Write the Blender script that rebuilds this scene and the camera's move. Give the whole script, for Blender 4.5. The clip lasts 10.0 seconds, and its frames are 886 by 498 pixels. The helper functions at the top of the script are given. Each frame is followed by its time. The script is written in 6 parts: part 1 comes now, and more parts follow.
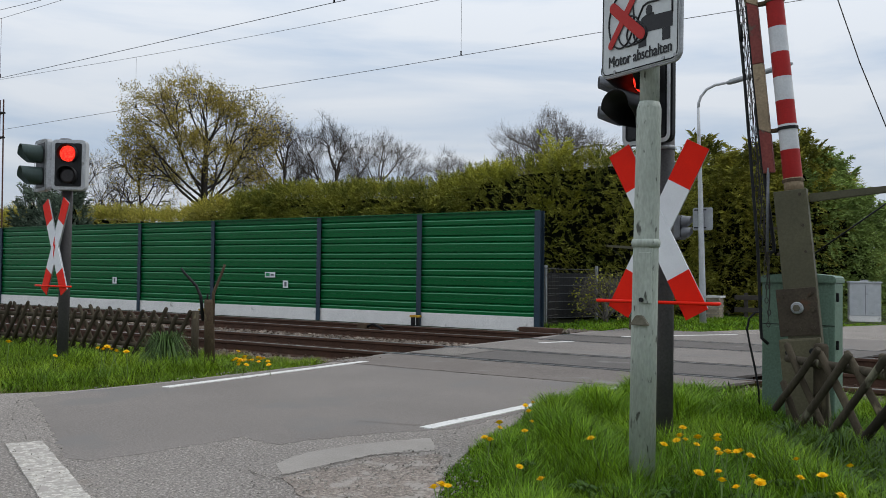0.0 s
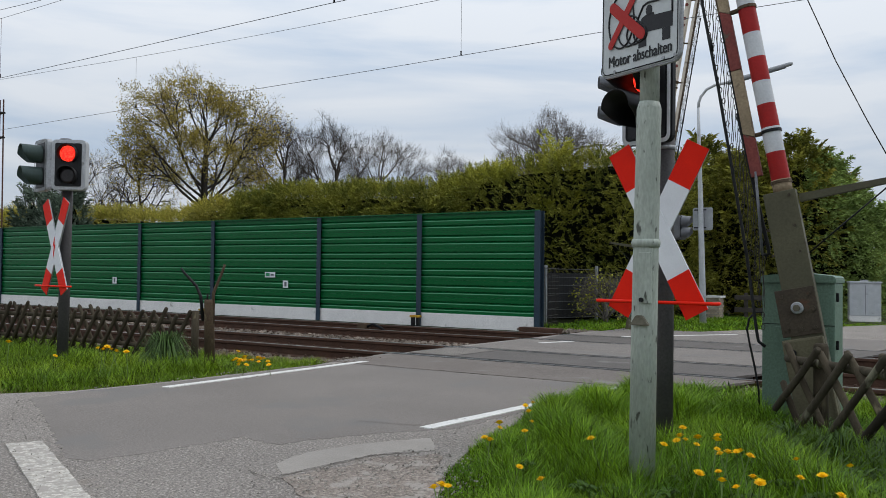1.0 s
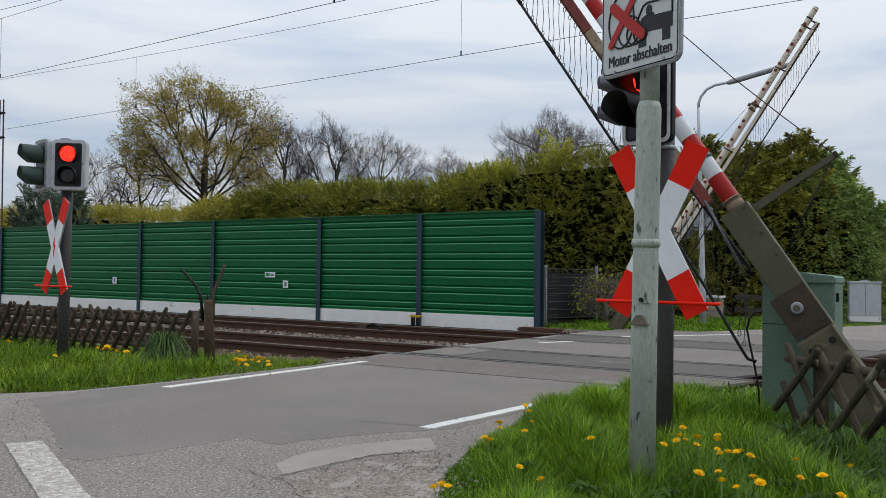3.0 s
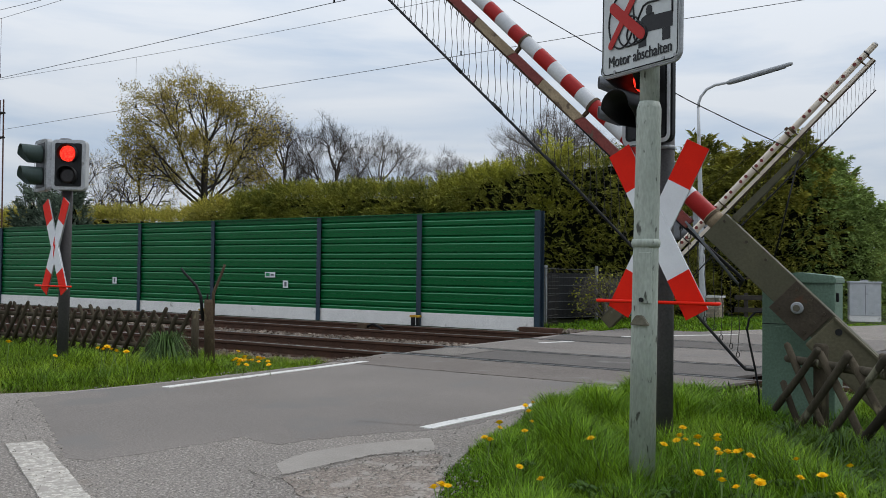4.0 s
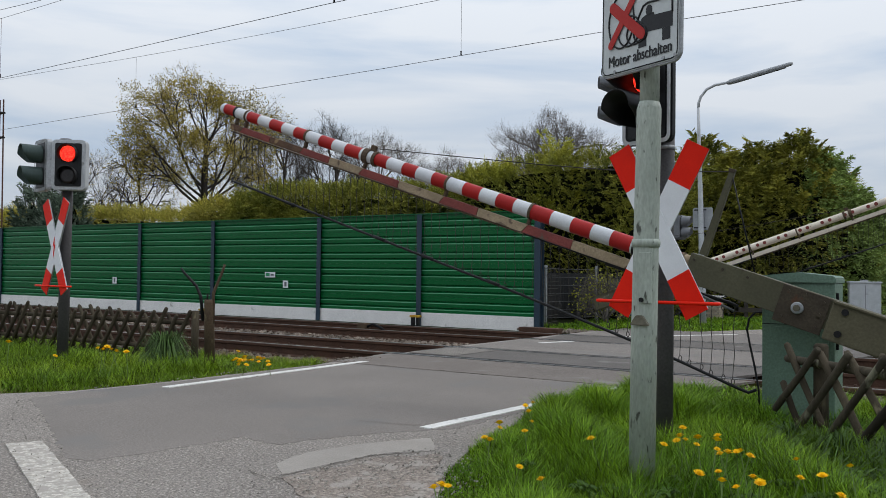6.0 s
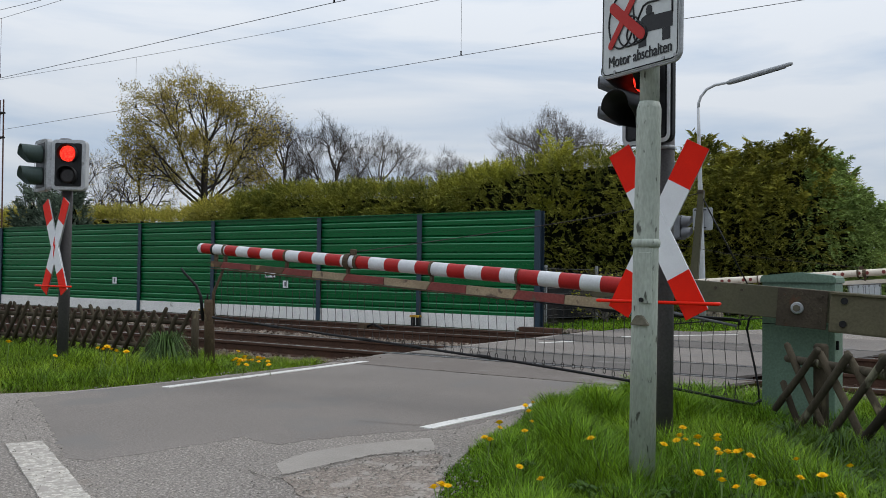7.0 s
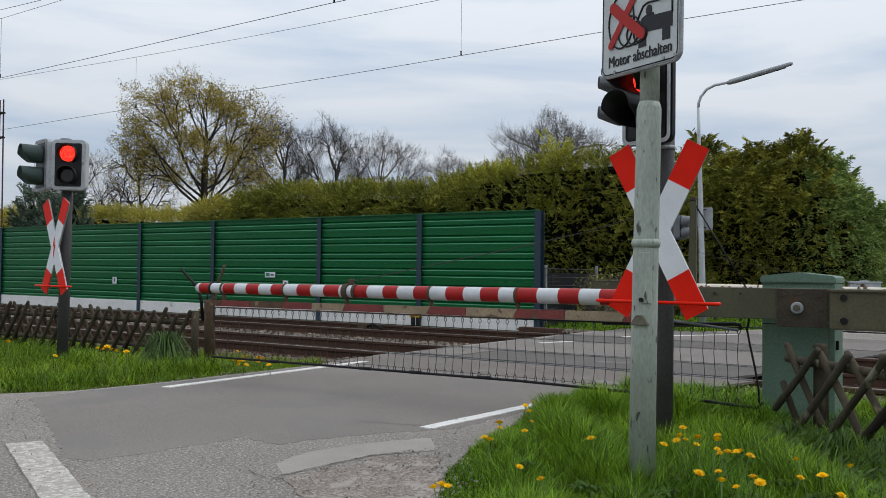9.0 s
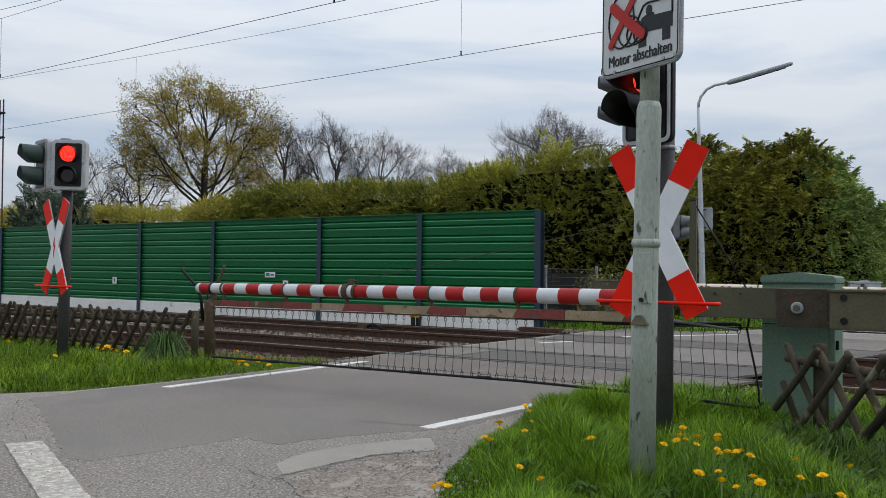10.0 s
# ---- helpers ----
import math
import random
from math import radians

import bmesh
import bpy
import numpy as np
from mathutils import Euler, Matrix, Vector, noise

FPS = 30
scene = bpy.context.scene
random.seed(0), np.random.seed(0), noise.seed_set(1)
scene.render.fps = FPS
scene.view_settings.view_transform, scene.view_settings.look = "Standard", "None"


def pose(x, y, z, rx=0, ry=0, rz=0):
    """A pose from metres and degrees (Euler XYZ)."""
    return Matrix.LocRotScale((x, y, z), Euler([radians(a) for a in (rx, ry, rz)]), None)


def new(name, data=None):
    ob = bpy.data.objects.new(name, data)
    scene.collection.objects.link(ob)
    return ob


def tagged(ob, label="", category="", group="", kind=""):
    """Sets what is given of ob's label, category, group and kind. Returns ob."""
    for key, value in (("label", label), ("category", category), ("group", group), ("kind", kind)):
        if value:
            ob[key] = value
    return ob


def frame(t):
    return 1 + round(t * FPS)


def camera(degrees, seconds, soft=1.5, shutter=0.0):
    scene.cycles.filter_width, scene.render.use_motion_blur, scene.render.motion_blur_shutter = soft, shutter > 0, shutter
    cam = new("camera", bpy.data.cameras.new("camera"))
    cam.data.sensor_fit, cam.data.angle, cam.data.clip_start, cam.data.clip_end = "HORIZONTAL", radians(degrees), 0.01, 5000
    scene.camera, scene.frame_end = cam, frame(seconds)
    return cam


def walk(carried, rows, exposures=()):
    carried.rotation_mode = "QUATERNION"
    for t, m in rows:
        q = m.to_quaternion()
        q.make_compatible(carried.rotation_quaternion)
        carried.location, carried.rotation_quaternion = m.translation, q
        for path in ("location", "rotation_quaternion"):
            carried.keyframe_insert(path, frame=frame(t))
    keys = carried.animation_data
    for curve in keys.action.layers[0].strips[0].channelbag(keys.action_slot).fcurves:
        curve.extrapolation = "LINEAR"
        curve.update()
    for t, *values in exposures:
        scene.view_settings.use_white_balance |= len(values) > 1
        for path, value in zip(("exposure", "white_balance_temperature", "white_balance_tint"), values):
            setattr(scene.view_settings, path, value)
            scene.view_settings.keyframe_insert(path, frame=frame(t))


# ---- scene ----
# ---- camera ----
cam = camera(51.93, 10.0, soft=0.8)
VIEW = pose(0, 0, 1.145, 91.4977, 0, 34.643) @ pose(0, 0, 0, 0, 0, 0.686)
walk(cam, [(0.0, VIEW), (10.0, VIEW)])

# ---- sky and light: bright overcast day ----
scene.view_settings.exposure = 0.0
world = bpy.data.worlds.new("overcast_sky")
scene.world = world
world.use_nodes = True
wn, wl = world.node_tree.nodes, world.node_tree.links
wn.clear()
SUN_EL, SUN_AZ = 48, 215


def wnode(kind, **values):
    n = wn.new(kind)
    for key, value in values.items():
        n.inputs[key].default_value = value
    return n


w_sky = wn.new("ShaderNodeTexSky")
w_sky.sky_type, w_sky.sun_disc = "NISHITA", False
w_sky.sun_elevation, w_sky.sun_rotation = radians(SUN_EL), radians(SUN_AZ)
w_dim = wn.new("ShaderNodeVectorMath")
w_dim.operation = "SCALE"
w_dim.inputs["Scale"].default_value = 0.1
wl.new(w_sky.outputs[0], w_dim.inputs[0])
w_co = wn.new("ShaderNodeTexCoord")
w_sep = wn.new("ShaderNodeSeparateXYZ")
wl.new(w_co.outputs["Generated"], w_sep.inputs[0])
# overcast luminance: the zenith is about three times as bright as the horizon
w_grad = wn.new("ShaderNodeMapRange")
w_grad.inputs["From Min"].default_value, w_grad.inputs["From Max"].default_value = 0.0, 1.0
w_grad.inputs["To Min"].default_value, w_grad.inputs["To Max"].default_value = 0.70, 1.95
wl.new(w_sep.outputs["Z"], w_grad.inputs["Value"])
# cloud sheets stretched towards the horizon
w_map = wn.new("ShaderNodeMapping")
w_map.inputs["Scale"].default_value = (1.3, 1.3, 7.5)
w_map.inputs["Location"].default_value = (2.4, 0.7, 0.3)
wl.new(w_co.outputs["Generated"], w_map.inputs["Vector"])
w_noise = wnode("ShaderNodeTexNoise", Scale=2.3, Detail=7.0, Roughness=0.52, Distortion=0.35)
wl.new(w_map.outputs[0], w_noise.inputs["Vector"])
w_ramp = wn.new("ShaderNodeValToRGB")
w_ramp.color_ramp.elements[0].position, w_ramp.color_ramp.elements[0].color = 0.34, (0.61, 0.73, 0.895, 1)
w_ramp.color_ramp.elements[1].position, w_ramp.color_ramp.elements[1].color = 0.60, (0.885, 0.938, 1.01, 1)
wl.new(w_noise.outputs["Fac"], w_ramp.inputs[0])
w_cloud = wn.new("ShaderNodeVectorMath")
w_cloud.operation = "SCALE"
wl.new(w_ramp.outputs[0], w_cloud.inputs[0])
wl.new(w_grad.outputs[0], w_cloud.inputs["Scale"])
w_mix = wn.new("ShaderNodeMix")
w_mix.data_type = "RGBA"
w_mix.inputs["Factor"].default_value = 0.93
wl.new(w_dim.outputs[0], w_mix.inputs["A"])
wl.new(w_cloud.outputs[0], w_mix.inputs["B"])
w_bg = wn.new("ShaderNodeBackground")
w_bg.inputs["Strength"].default_value = 0.905
wl.new(w_mix.outputs["Result"], w_bg.inputs["Color"])
w_out = wn.new("ShaderNodeOutputWorld")
wl.new(w_bg.outputs[0], w_out.inputs["Surface"])

sun = new("sun", bpy.data.lights.new("sun", "SUN"))
sun.data.energy, sun.data.angle, sun.data.color = 0.9, radians(22), (1.0, 0.96, 0.9)
sun.rotation_euler = (radians(90 - SUN_EL), 0, radians(180 - SUN_AZ + 180))


# ---- materials ----
def mat(name, a, b=None, rough=0.7, metal=0.0, scale=6.0, fine=90.0, bump=0.25, spot=None, spots=0.62, spot_scale=9.0,
        stretch=(1, 1, 1), vary=0.0, island=0.0, glow=None, trans=0.0, bump_d=0.01, spec=0.28, grain=0.45):
    """Procedural surface: two tones at a large scale, grain at a small one, optional stains of a third tone."""
    m = bpy.data.materials.new(name)
    m.use_nodes = True
    n, l = m.node_tree.nodes, m.node_tree.links
    bs = n["Principled BSDF"]
    bs.inputs["Metallic"].default_value, bs.inputs["Specular IOR Level"].default_value = metal, spec
    b = b or tuple(c * 0.75 for c in a)
    co = n.new("ShaderNodeTexCoord")
    mp = n.new("ShaderNodeMapping")
    mp.inputs["Scale"].default_value = stretch
    l.new(co.outputs["Object"], mp.inputs["Vector"])

    def noise_at(s, detail=4.0):
        t = n.new("ShaderNodeTexNoise")
        t.inputs["Scale"].default_value, t.inputs["Detail"].default_value = s, detail
        l.new(mp.outputs[0], t.inputs["Vector"])
        return t.outputs["Fac"]

    def mix(fac, c1, c2, mode="MIX"):
        x = n.new("ShaderNodeMix")
        x.data_type, x.blend_type = "RGBA", mode
        for sock, v in (("Factor", fac), ("A", c1), ("B", c2)):
            if isinstance(v, (int, float)):
                x.inputs[sock].default_value = v
            elif isinstance(v, tuple):
                x.inputs[sock].default_value = (*v, 1)
            else:
                l.new(v, x.inputs[sock])
        return x.outputs["Result"]

    def ramp(v, lo, hi, a0=0.0, a1=1.0):
        r = n.new("ShaderNodeMapRange")
        r.inputs["From Min"].default_value, r.inputs["From Max"].default_value = lo, hi
        r.inputs["To Min"].default_value, r.inputs["To Max"].default_value = a0, a1
        l.new(v, r.inputs["Value"])
        return r.outputs[0]

    big, small = noise_at(scale), noise_at(fine, 3.0)
    col = mix(ramp(big, 0.3, 0.7), b, a)
    col = mix(ramp(small, 0.35, 0.65, 0.0, grain), col, tuple(c * 0.45 for c in a))
    if grain > 0.5:
        col = mix(ramp(noise_at(fine * 0.6, 2.0), 0.52, 0.72, 0.0, grain), col, tuple(min(1, c * 1.45) for c in a))
        col = mix(ramp(noise_at(fine * 0.45, 2.0), 0.60, 0.68, 0.0, grain * 0.8), col, tuple(c * 0.35 for c in a))
    if spot:
        col = mix(ramp(noise_at(spot_scale, 6.0), spots, spots + 0.07), col, spot)
    if vary or island:
        src = n.new("ShaderNodeObjectInfo").outputs["Random"] if vary else n.new("ShaderNodeNewGeometry").outputs["Random Per Island"]
        k = n.new("ShaderNodeHueSaturation")
        l.new(ramp(src, 0, 1, 1 - (vary or island), 1 + (vary or island)), k.inputs["Value"])
        l.new(col, k.inputs["Color"])
        col = k.outputs[0]
    l.new(col, bs.inputs["Base Color"])
    l.new(ramp(small, 0.2, 0.8, rough - 0.1, min(1, rough + 0.1)), bs.inputs["Roughness"])
    if bump:
        bp = n.new("ShaderNodeBump")
        bp.inputs["Strength"].default_value, bp.inputs["Distance"].default_value = bump, bump_d
        l.new(small, bp.inputs["Height"])
        l.new(bp.outputs[0], bs.inputs["Normal"])
    if glow:
        bs.inputs["Emission Color"].default_value, bs.inputs["Emission Strength"].default_value = (*glow[0], 1), glow[1]
    if trans:
        tr = n.new("ShaderNodeBsdfTranslucent")
        l.new(col, tr.inputs["Color"])
        ms = n.new("ShaderNodeMixShader")
        ms.inputs[0].default_value = trans
        l.new(bs.outputs[0], ms.inputs[1])
        l.new(tr.outputs[0], ms.inputs[2])
        l.new(ms.outputs[0], n["Material Output"].inputs["Surface"])
    return m


M = {
    "soil": mat("soil_and_turf", (0.036, 0.042, 0.014), (0.02, 0.026, 0.009), 0.95, scale=1.5, fine=30, spot=(0.10, 0.078, 0.05), spots=0.6, spot_scale=3, spec=0.1),
    "asphalt_coarse": mat("coarse_worn_asphalt", (0.395, 0.35, 0.308), (0.298, 0.263, 0.231), 0.95, scale=1.1, fine=85, bump=1.0, bump_d=0.03, spot=(0.28, 0.238, 0.20), spots=0.62, spot_scale=1.5, grain=0.92),
    "asphalt_smooth": mat("smooth_asphalt", (0.222, 0.196, 0.174), (0.176, 0.155, 0.138), 0.9, scale=0.9, fine=110, bump=0.6, bump_d=0.01, spot=(0.165, 0.151, 0.138), spots=0.58, spot_scale=1.2, grain=0.6, spec=0.2),
    "asphalt_dark": mat("dark_crossing_asphalt", (0.135, 0.12, 0.108), (0.098, 0.087, 0.078), 0.85, scale=1.6, fine=140, bump=0.5, bump_d=0.006, spot=(0.165, 0.152, 0.138), spots=0.64, spot_scale=1.3, grain=0.52, spec=0.2),
    "asphalt_mid": mat("grey_crossing_asphalt", (0.187, 0.16, 0.14), (0.144, 0.123, 0.107), 0.9, scale=1.2, fine=110, bump=0.6, bump_d=0.01, spot=(0.20, 0.185, 0.168), spots=0.62, spot_scale=1.6, grain=0.6, spec=0.2),
    "crack": mat("dark_crack_filler", (0.15, 0.13, 0.112), None, 0.9, scale=6, fine=60, spec=0.1),
    "asphalt_patch": mat("pale_repair_strip", (0.345, 0.31, 0.272), (0.285, 0.255, 0.224), 0.95, scale=3, fine=120, bump=0.5, grain=0.4),
    "road_paint": mat("worn_white_road_paint", (0.70, 0.68, 0.64), (0.60, 0.58, 0.54), 0.8, scale=5, fine=60, spot=(0.30, 0.27, 0.24), spots=0.62, spot_scale=15, grain=0.35),
    "road_paint_worn": mat("heavily_worn_road_paint", (0.52, 0.48, 0.42), (0.42, 0.385, 0.335), 0.85, scale=4, fine=70, spot=(0.31, 0.28, 0.246), spots=0.48, spot_scale=20, grain=0.7),
    "dirt": mat("brown_gravelly_dirt", (0.32, 0.268, 0.225), (0.25, 0.205, 0.17), 0.95, scale=4, fine=70, bump=1.0, bump_d=0.02, spot=(0.34, 0.30, 0.26), spots=0.54, spot_scale=6, grain=0.8),
    "ballast": mat("ballast_stone", (0.27, 0.222, 0.178), (0.12, 0.09, 0.068), 0.9, scale=3, fine=60, bump=0.5, island=0.45),
    "ballast_bed": mat("ballast_bed", (0.18, 0.135, 0.102), (0.10, 0.076, 0.058), 0.95, scale=8, fine=45, bump=1.0, bump_d=0.04),
    "rust": mat("rusty_rail_steel", (0.10, 0.05, 0.031), (0.058, 0.033, 0.022), 0.8, 0.2, scale=5, fine=60),
    "rail_head": mat("polished_rail_head", (0.35, 0.34, 0.33), (0.25, 0.23, 0.22), 0.35, 0.9, scale=8, fine=80, bump=0.05),
    "rubber": mat("black_groove_shade_rubber", (0.02, 0.02, 0.02), None, 0.8, scale=8, fine=60),
    "sleeper": mat("weathered_sleeper", (0.12, 0.10, 0.085), (0.07, 0.055, 0.045), 0.9, scale=5, fine=60),
    "green": mat("green_powder_coat", (0.0012, 0.108, 0.027), (0.001, 0.084, 0.021), 0.3, scale=0.8, fine=50, bump=0.03, stretch=(0.4, 1, 3), spec=0.2, grain=0.18),
    # paler green: the highlight along each rib edge is put into the colour
    "green_highlight": mat("green_edge_highlight", (0.10, 0.29, 0.16), (0.06, 0.22, 0.11), 0.4, scale=1.5, fine=40, bump=0.0, stretch=(0.4, 1, 3), spec=0.3, grain=0.3),
    "post_grey": mat("blue_grey_steel", (0.04, 0.064, 0.09), (0.03, 0.05, 0.072), 0.5, 0.3, scale=3, fine=60, bump=0.1),
    "concrete": mat("pale_concrete", (0.86, 0.83, 0.79), (0.77, 0.745, 0.71), 0.85, scale=2.5, fine=60, spot=(0.36, 0.35, 0.31), spots=0.66, spot_scale=4, bump=0.3),
    "galv": mat("grey_galvanised_steel", (0.40, 0.41, 0.42), (0.31, 0.32, 0.33), 0.5, 0.2, scale=8, fine=80, bump=0.1),
    "pole_green": mat("old_pale_green_paint", (0.39, 0.425, 0.365), (0.295, 0.327, 0.277), 0.65, scale=5, fine=50, spot=(0.07, 0.074, 0.06), spots=0.625, spot_scale=22, bump=0.4, stretch=(1.6, 1.6, 0.5), grain=0.35),
    "dark_pole": mat("dark_grey_pole", (0.078, 0.073, 0.072), (0.055, 0.051, 0.051), 0.6, scale=4, fine=60, bump=0.1, spec=0.2),
    "black": mat("black_plastic", (0.012, 0.012, 0.013), None, 0.45, scale=8, fine=60, bump=0.05),
    "hood": mat("faded_green_grey_plastic", (0.06, 0.088, 0.078), (0.042, 0.065, 0.056), 0.5, scale=6, fine=60, bump=0.05),
    "hood_grey": mat("weathered_grey_plastic", (0.16, 0.165, 0.175), (0.115, 0.12, 0.13), 0.5, scale=6, fine=60, bump=0.05),
    "housing": mat("light_grey_housing", (0.54, 0.55, 0.56), (0.43, 0.44, 0.45), 0.45, scale=7, fine=60, spot=(0.25, 0.25, 0.24), spots=0.66),
    "white": mat("white_sign_face", (0.73, 0.735, 0.75), (0.66, 0.665, 0.68), 0.5, scale=7, fine=80, bump=0.02, spec=0.2, grain=0.08),
    "sign_face": mat("weathered_sign_face", (0.54, 0.56, 0.555), (0.45, 0.47, 0.46), 0.5, scale=4, fine=60, bump=0.02, spec=0.2, grain=0.12, spot=(0.40, 0.41, 0.39), spots=0.66, spot_scale=7),
    "cross_red": mat("faded_red_strokes", (0.42, 0.035, 0.03), (0.36, 0.03, 0.026), 0.5, scale=7, fine=80, bump=0.02, spec=0.12, grain=0.1),
    "red": mat("red_reflective_sheet", (0.76, 0.018, 0.004), (0.68, 0.013, 0.004), 0.5, scale=7, fine=80, bump=0.03, spec=0.12, grain=0.1),
    "boom_white": mat("boom_white", (0.60, 0.605, 0.61), (0.50, 0.505, 0.515), 0.45, scale=6, fine=70, bump=0.05, spec=0.25, grain=0.2),
    "boom_red": mat("boom_red", (0.37, 0.014, 0.012), (0.29, 0.012, 0.01), 0.45, scale=6, fine=70, bump=0.05, spec=0.2, grain=0.25),
    "faded_red": mat("faded_red_paint", (0.23, 0.055, 0.045), (0.16, 0.04, 0.035), 0.75, scale=6, fine=60, spot=(0.10, 0.075, 0.055), spots=0.62, spot_scale=10),
    "faded_white": mat("peeling_cream_paint", (0.36, 0.275, 0.175), (0.24, 0.18, 0.115), 0.8, scale=6, fine=60, spot=(0.12, 0.085, 0.06), spots=0.56, spot_scale=11),
    "beam_brown": mat("rusty_brown_paint", (0.13, 0.072, 0.042), (0.085, 0.05, 0.033), 0.8, scale=6, fine=60, spot=(0.24, 0.16, 0.08), spots=0.6, spot_scale=8),
    "boom_cream": mat("chalky_cream_paint", (0.74, 0.66, 0.55), (0.62, 0.54, 0.44), 0.6, scale=6, fine=60, bump=0.1, spot=(0.36, 0.27, 0.2), spots=0.66, spot_scale=10, spec=0.15, grain=0.2),
    "olive": mat("weathered_olive_steel", (0.112, 0.104, 0.064), (0.08, 0.074, 0.047), 0.6, 0.05, scale=3.0, fine=60, spot=(0.06, 0.042, 0.03), spots=0.65, spot_scale=5, bump=0.12, spec=0.2, grain=0.3),
    "olive_rust": mat("brown_bolted_plate", (0.082, 0.065, 0.045), (0.058, 0.045, 0.033), 0.7, 0.2, scale=6, fine=60, spot=(0.10, 0.05, 0.03), spots=0.62, spec=0.2),
    "lichen": mat("lichen_covered_steel", (0.165, 0.15, 0.112), (0.085, 0.074, 0.053), 0.9, scale=4, fine=50, spot=(0.26, 0.245, 0.20), spots=0.6, spot_scale=13, bump=0.4, spec=0.15),
    "weight": mat("stained_olive_brown_steel", (0.125, 0.112, 0.068), (0.085, 0.072, 0.046), 0.7, scale=2.5, fine=50, spot=(0.20, 0.185, 0.14), spots=0.66, spot_scale=6, bump=0.25, spec=0.18, grain=0.35),
    "cable_grey": mat("grey_copper_wire", (0.17, 0.17, 0.175), (0.13, 0.13, 0.135), 0.6, 0.2, scale=9, fine=60, bump=0.0),
    "iron": mat("dark_iron", (0.018, 0.018, 0.019), (0.012, 0.011, 0.011), 0.6, 0.3, scale=9, fine=60, bump=0.2),
    "wire": mat("dull_wire", (0.055, 0.048, 0.043), (0.035, 0.03, 0.027), 0.65, 0.2, scale=9, fine=60, bump=0.0),
    "cabinet": mat("green_cabinet_paint", (0.145, 0.222, 0.163), (0.112, 0.177, 0.13), 0.55, scale=2.2, fine=60, spot=(0.095, 0.112, 0.078), spots=0.66, spot_scale=5, bump=0.08),
    "wood": mat("weathered_fence_wood", (0.18, 0.145, 0.108), (0.085, 0.066, 0.049), 0.9, scale=5, fine=45, stretch=(1, 1, 0.35), vary=0.4, bump=0.7, spot=(0.17, 0.175, 0.11), spots=0.62, spot_scale=8),
    "wood_dark": mat("dark_weathered_wood", (0.074, 0.062, 0.044), (0.028, 0.024, 0.017), 0.9, scale=5, fine=45, stretch=(1, 1, 0.35), vary=0.35, bump=0.8, spot=(0.16, 0.15, 0.105), spots=0.6, spot_scale=9, spec=0.1),
    "wood_fence": mat("brown_stained_sticks", (0.10, 0.082, 0.056), (0.04, 0.032, 0.022), 0.9, scale=5, fine=45, stretch=(1, 1, 0.35), vary=0.35, bump=0.8, spot=(0.16, 0.135, 0.085), spots=0.62, spot_scale=9, spec=0.08),
    "wood_far": mat("brown_fence_wood", (0.065, 0.055, 0.047), (0.045, 0.037, 0.031), 0.9, scale=4, fine=40, vary=0.2),
    "rust_post": mat("rusty_tube", (0.125, 0.085, 0.052), (0.08, 0.055, 0.036), 0.85, 0.2, scale=5, fine=50, spot=(0.16, 0.13, 0.075), spots=0.6),
    "mast_rust": mat("rusty_lattice_steel", (0.155, 0.075, 0.055), (0.10, 0.05, 0.04), 0.8, 0.2, scale=4, fine=40),
    "grass": mat("grass_blades", (0.205, 0.33, 0.016), (0.05, 0.135, 0.008), 0.6, scale=1.0, fine=10, bump=0.0, island=0.9, trans=0.3, spec=0.15, grain=0.2),
    "weed": mat("dark_weed_leaf", (0.08, 0.15, 0.025), (0.04, 0.085, 0.014), 0.55, scale=8, fine=40, bump=0.2, vary=0.3, island=0.0, trans=0.22, spec=0.2),
    "grass_dry": mat("dry_grass_blades", (0.30, 0.25, 0.11), (0.20, 0.17, 0.07), 0.8, scale=2, fine=12, bump=0.0, island=0.35, trans=0.3),
    "hedge": mat("cypress_foliage", (0.37, 0.355, 0.058), (0.07, 0.092, 0.019), 0.75, scale=1.6, fine=7, bump=0.0, island=0.5, trans=0.15, spec=0.1, grain=0.2),
    "hedge_light": mat("young_green_foliage", (0.42, 0.41, 0.055), (0.29, 0.30, 0.04), 0.7, scale=0.8, fine=6, bump=0.0, island=0.5, trans=0.4, spec=0.1, grain=0.2),
    "hedge_olive": mat("loose_olive_foliage", (0.50, 0.43, 0.085), (0.23, 0.22, 0.05), 0.75, scale=1.3, fine=7, bump=0.0, island=0.5, trans=0.25, spec=0.1, grain=0.2),
    "tussock": mat("dark_tussock_blades", (0.10, 0.165, 0.045), (0.05, 0.095, 0.024), 0.6, scale=8, fine=30, bump=0.0, island=0.6, trans=0.2, spec=0.2),
    "moss": mat("short_mossy_turf", (0.20, 0.20, 0.045), (0.11, 0.125, 0.022), 0.8, scale=1.5, fine=12, bump=0.0, island=0.6, trans=0.25, spec=0.1, grain=0.2),
    "grit": mat("loose_grit", (0.40, 0.365, 0.32), (0.27, 0.243, 0.212), 0.9, scale=2, fine=40, bump=0.0, island=0.35, spec=0.2),
    # near-black: the shade in the foliage's hollows is put into this colour
    "hedge_core": mat("foliage_hollow_shade", (0.006, 0.008, 0.003), (0.003, 0.004, 0.002), 0.95, scale=3, fine=15, bump=0.8, bump_d=0.1, spec=0.05),
    "conifer": mat("conifer_foliage", (0.36, 0.33, 0.05), (0.075, 0.095, 0.02), 0.75, scale=1.4, fine=6, bump=0.0, island=0.5, trans=0.12, spec=0.1, grain=0.2),
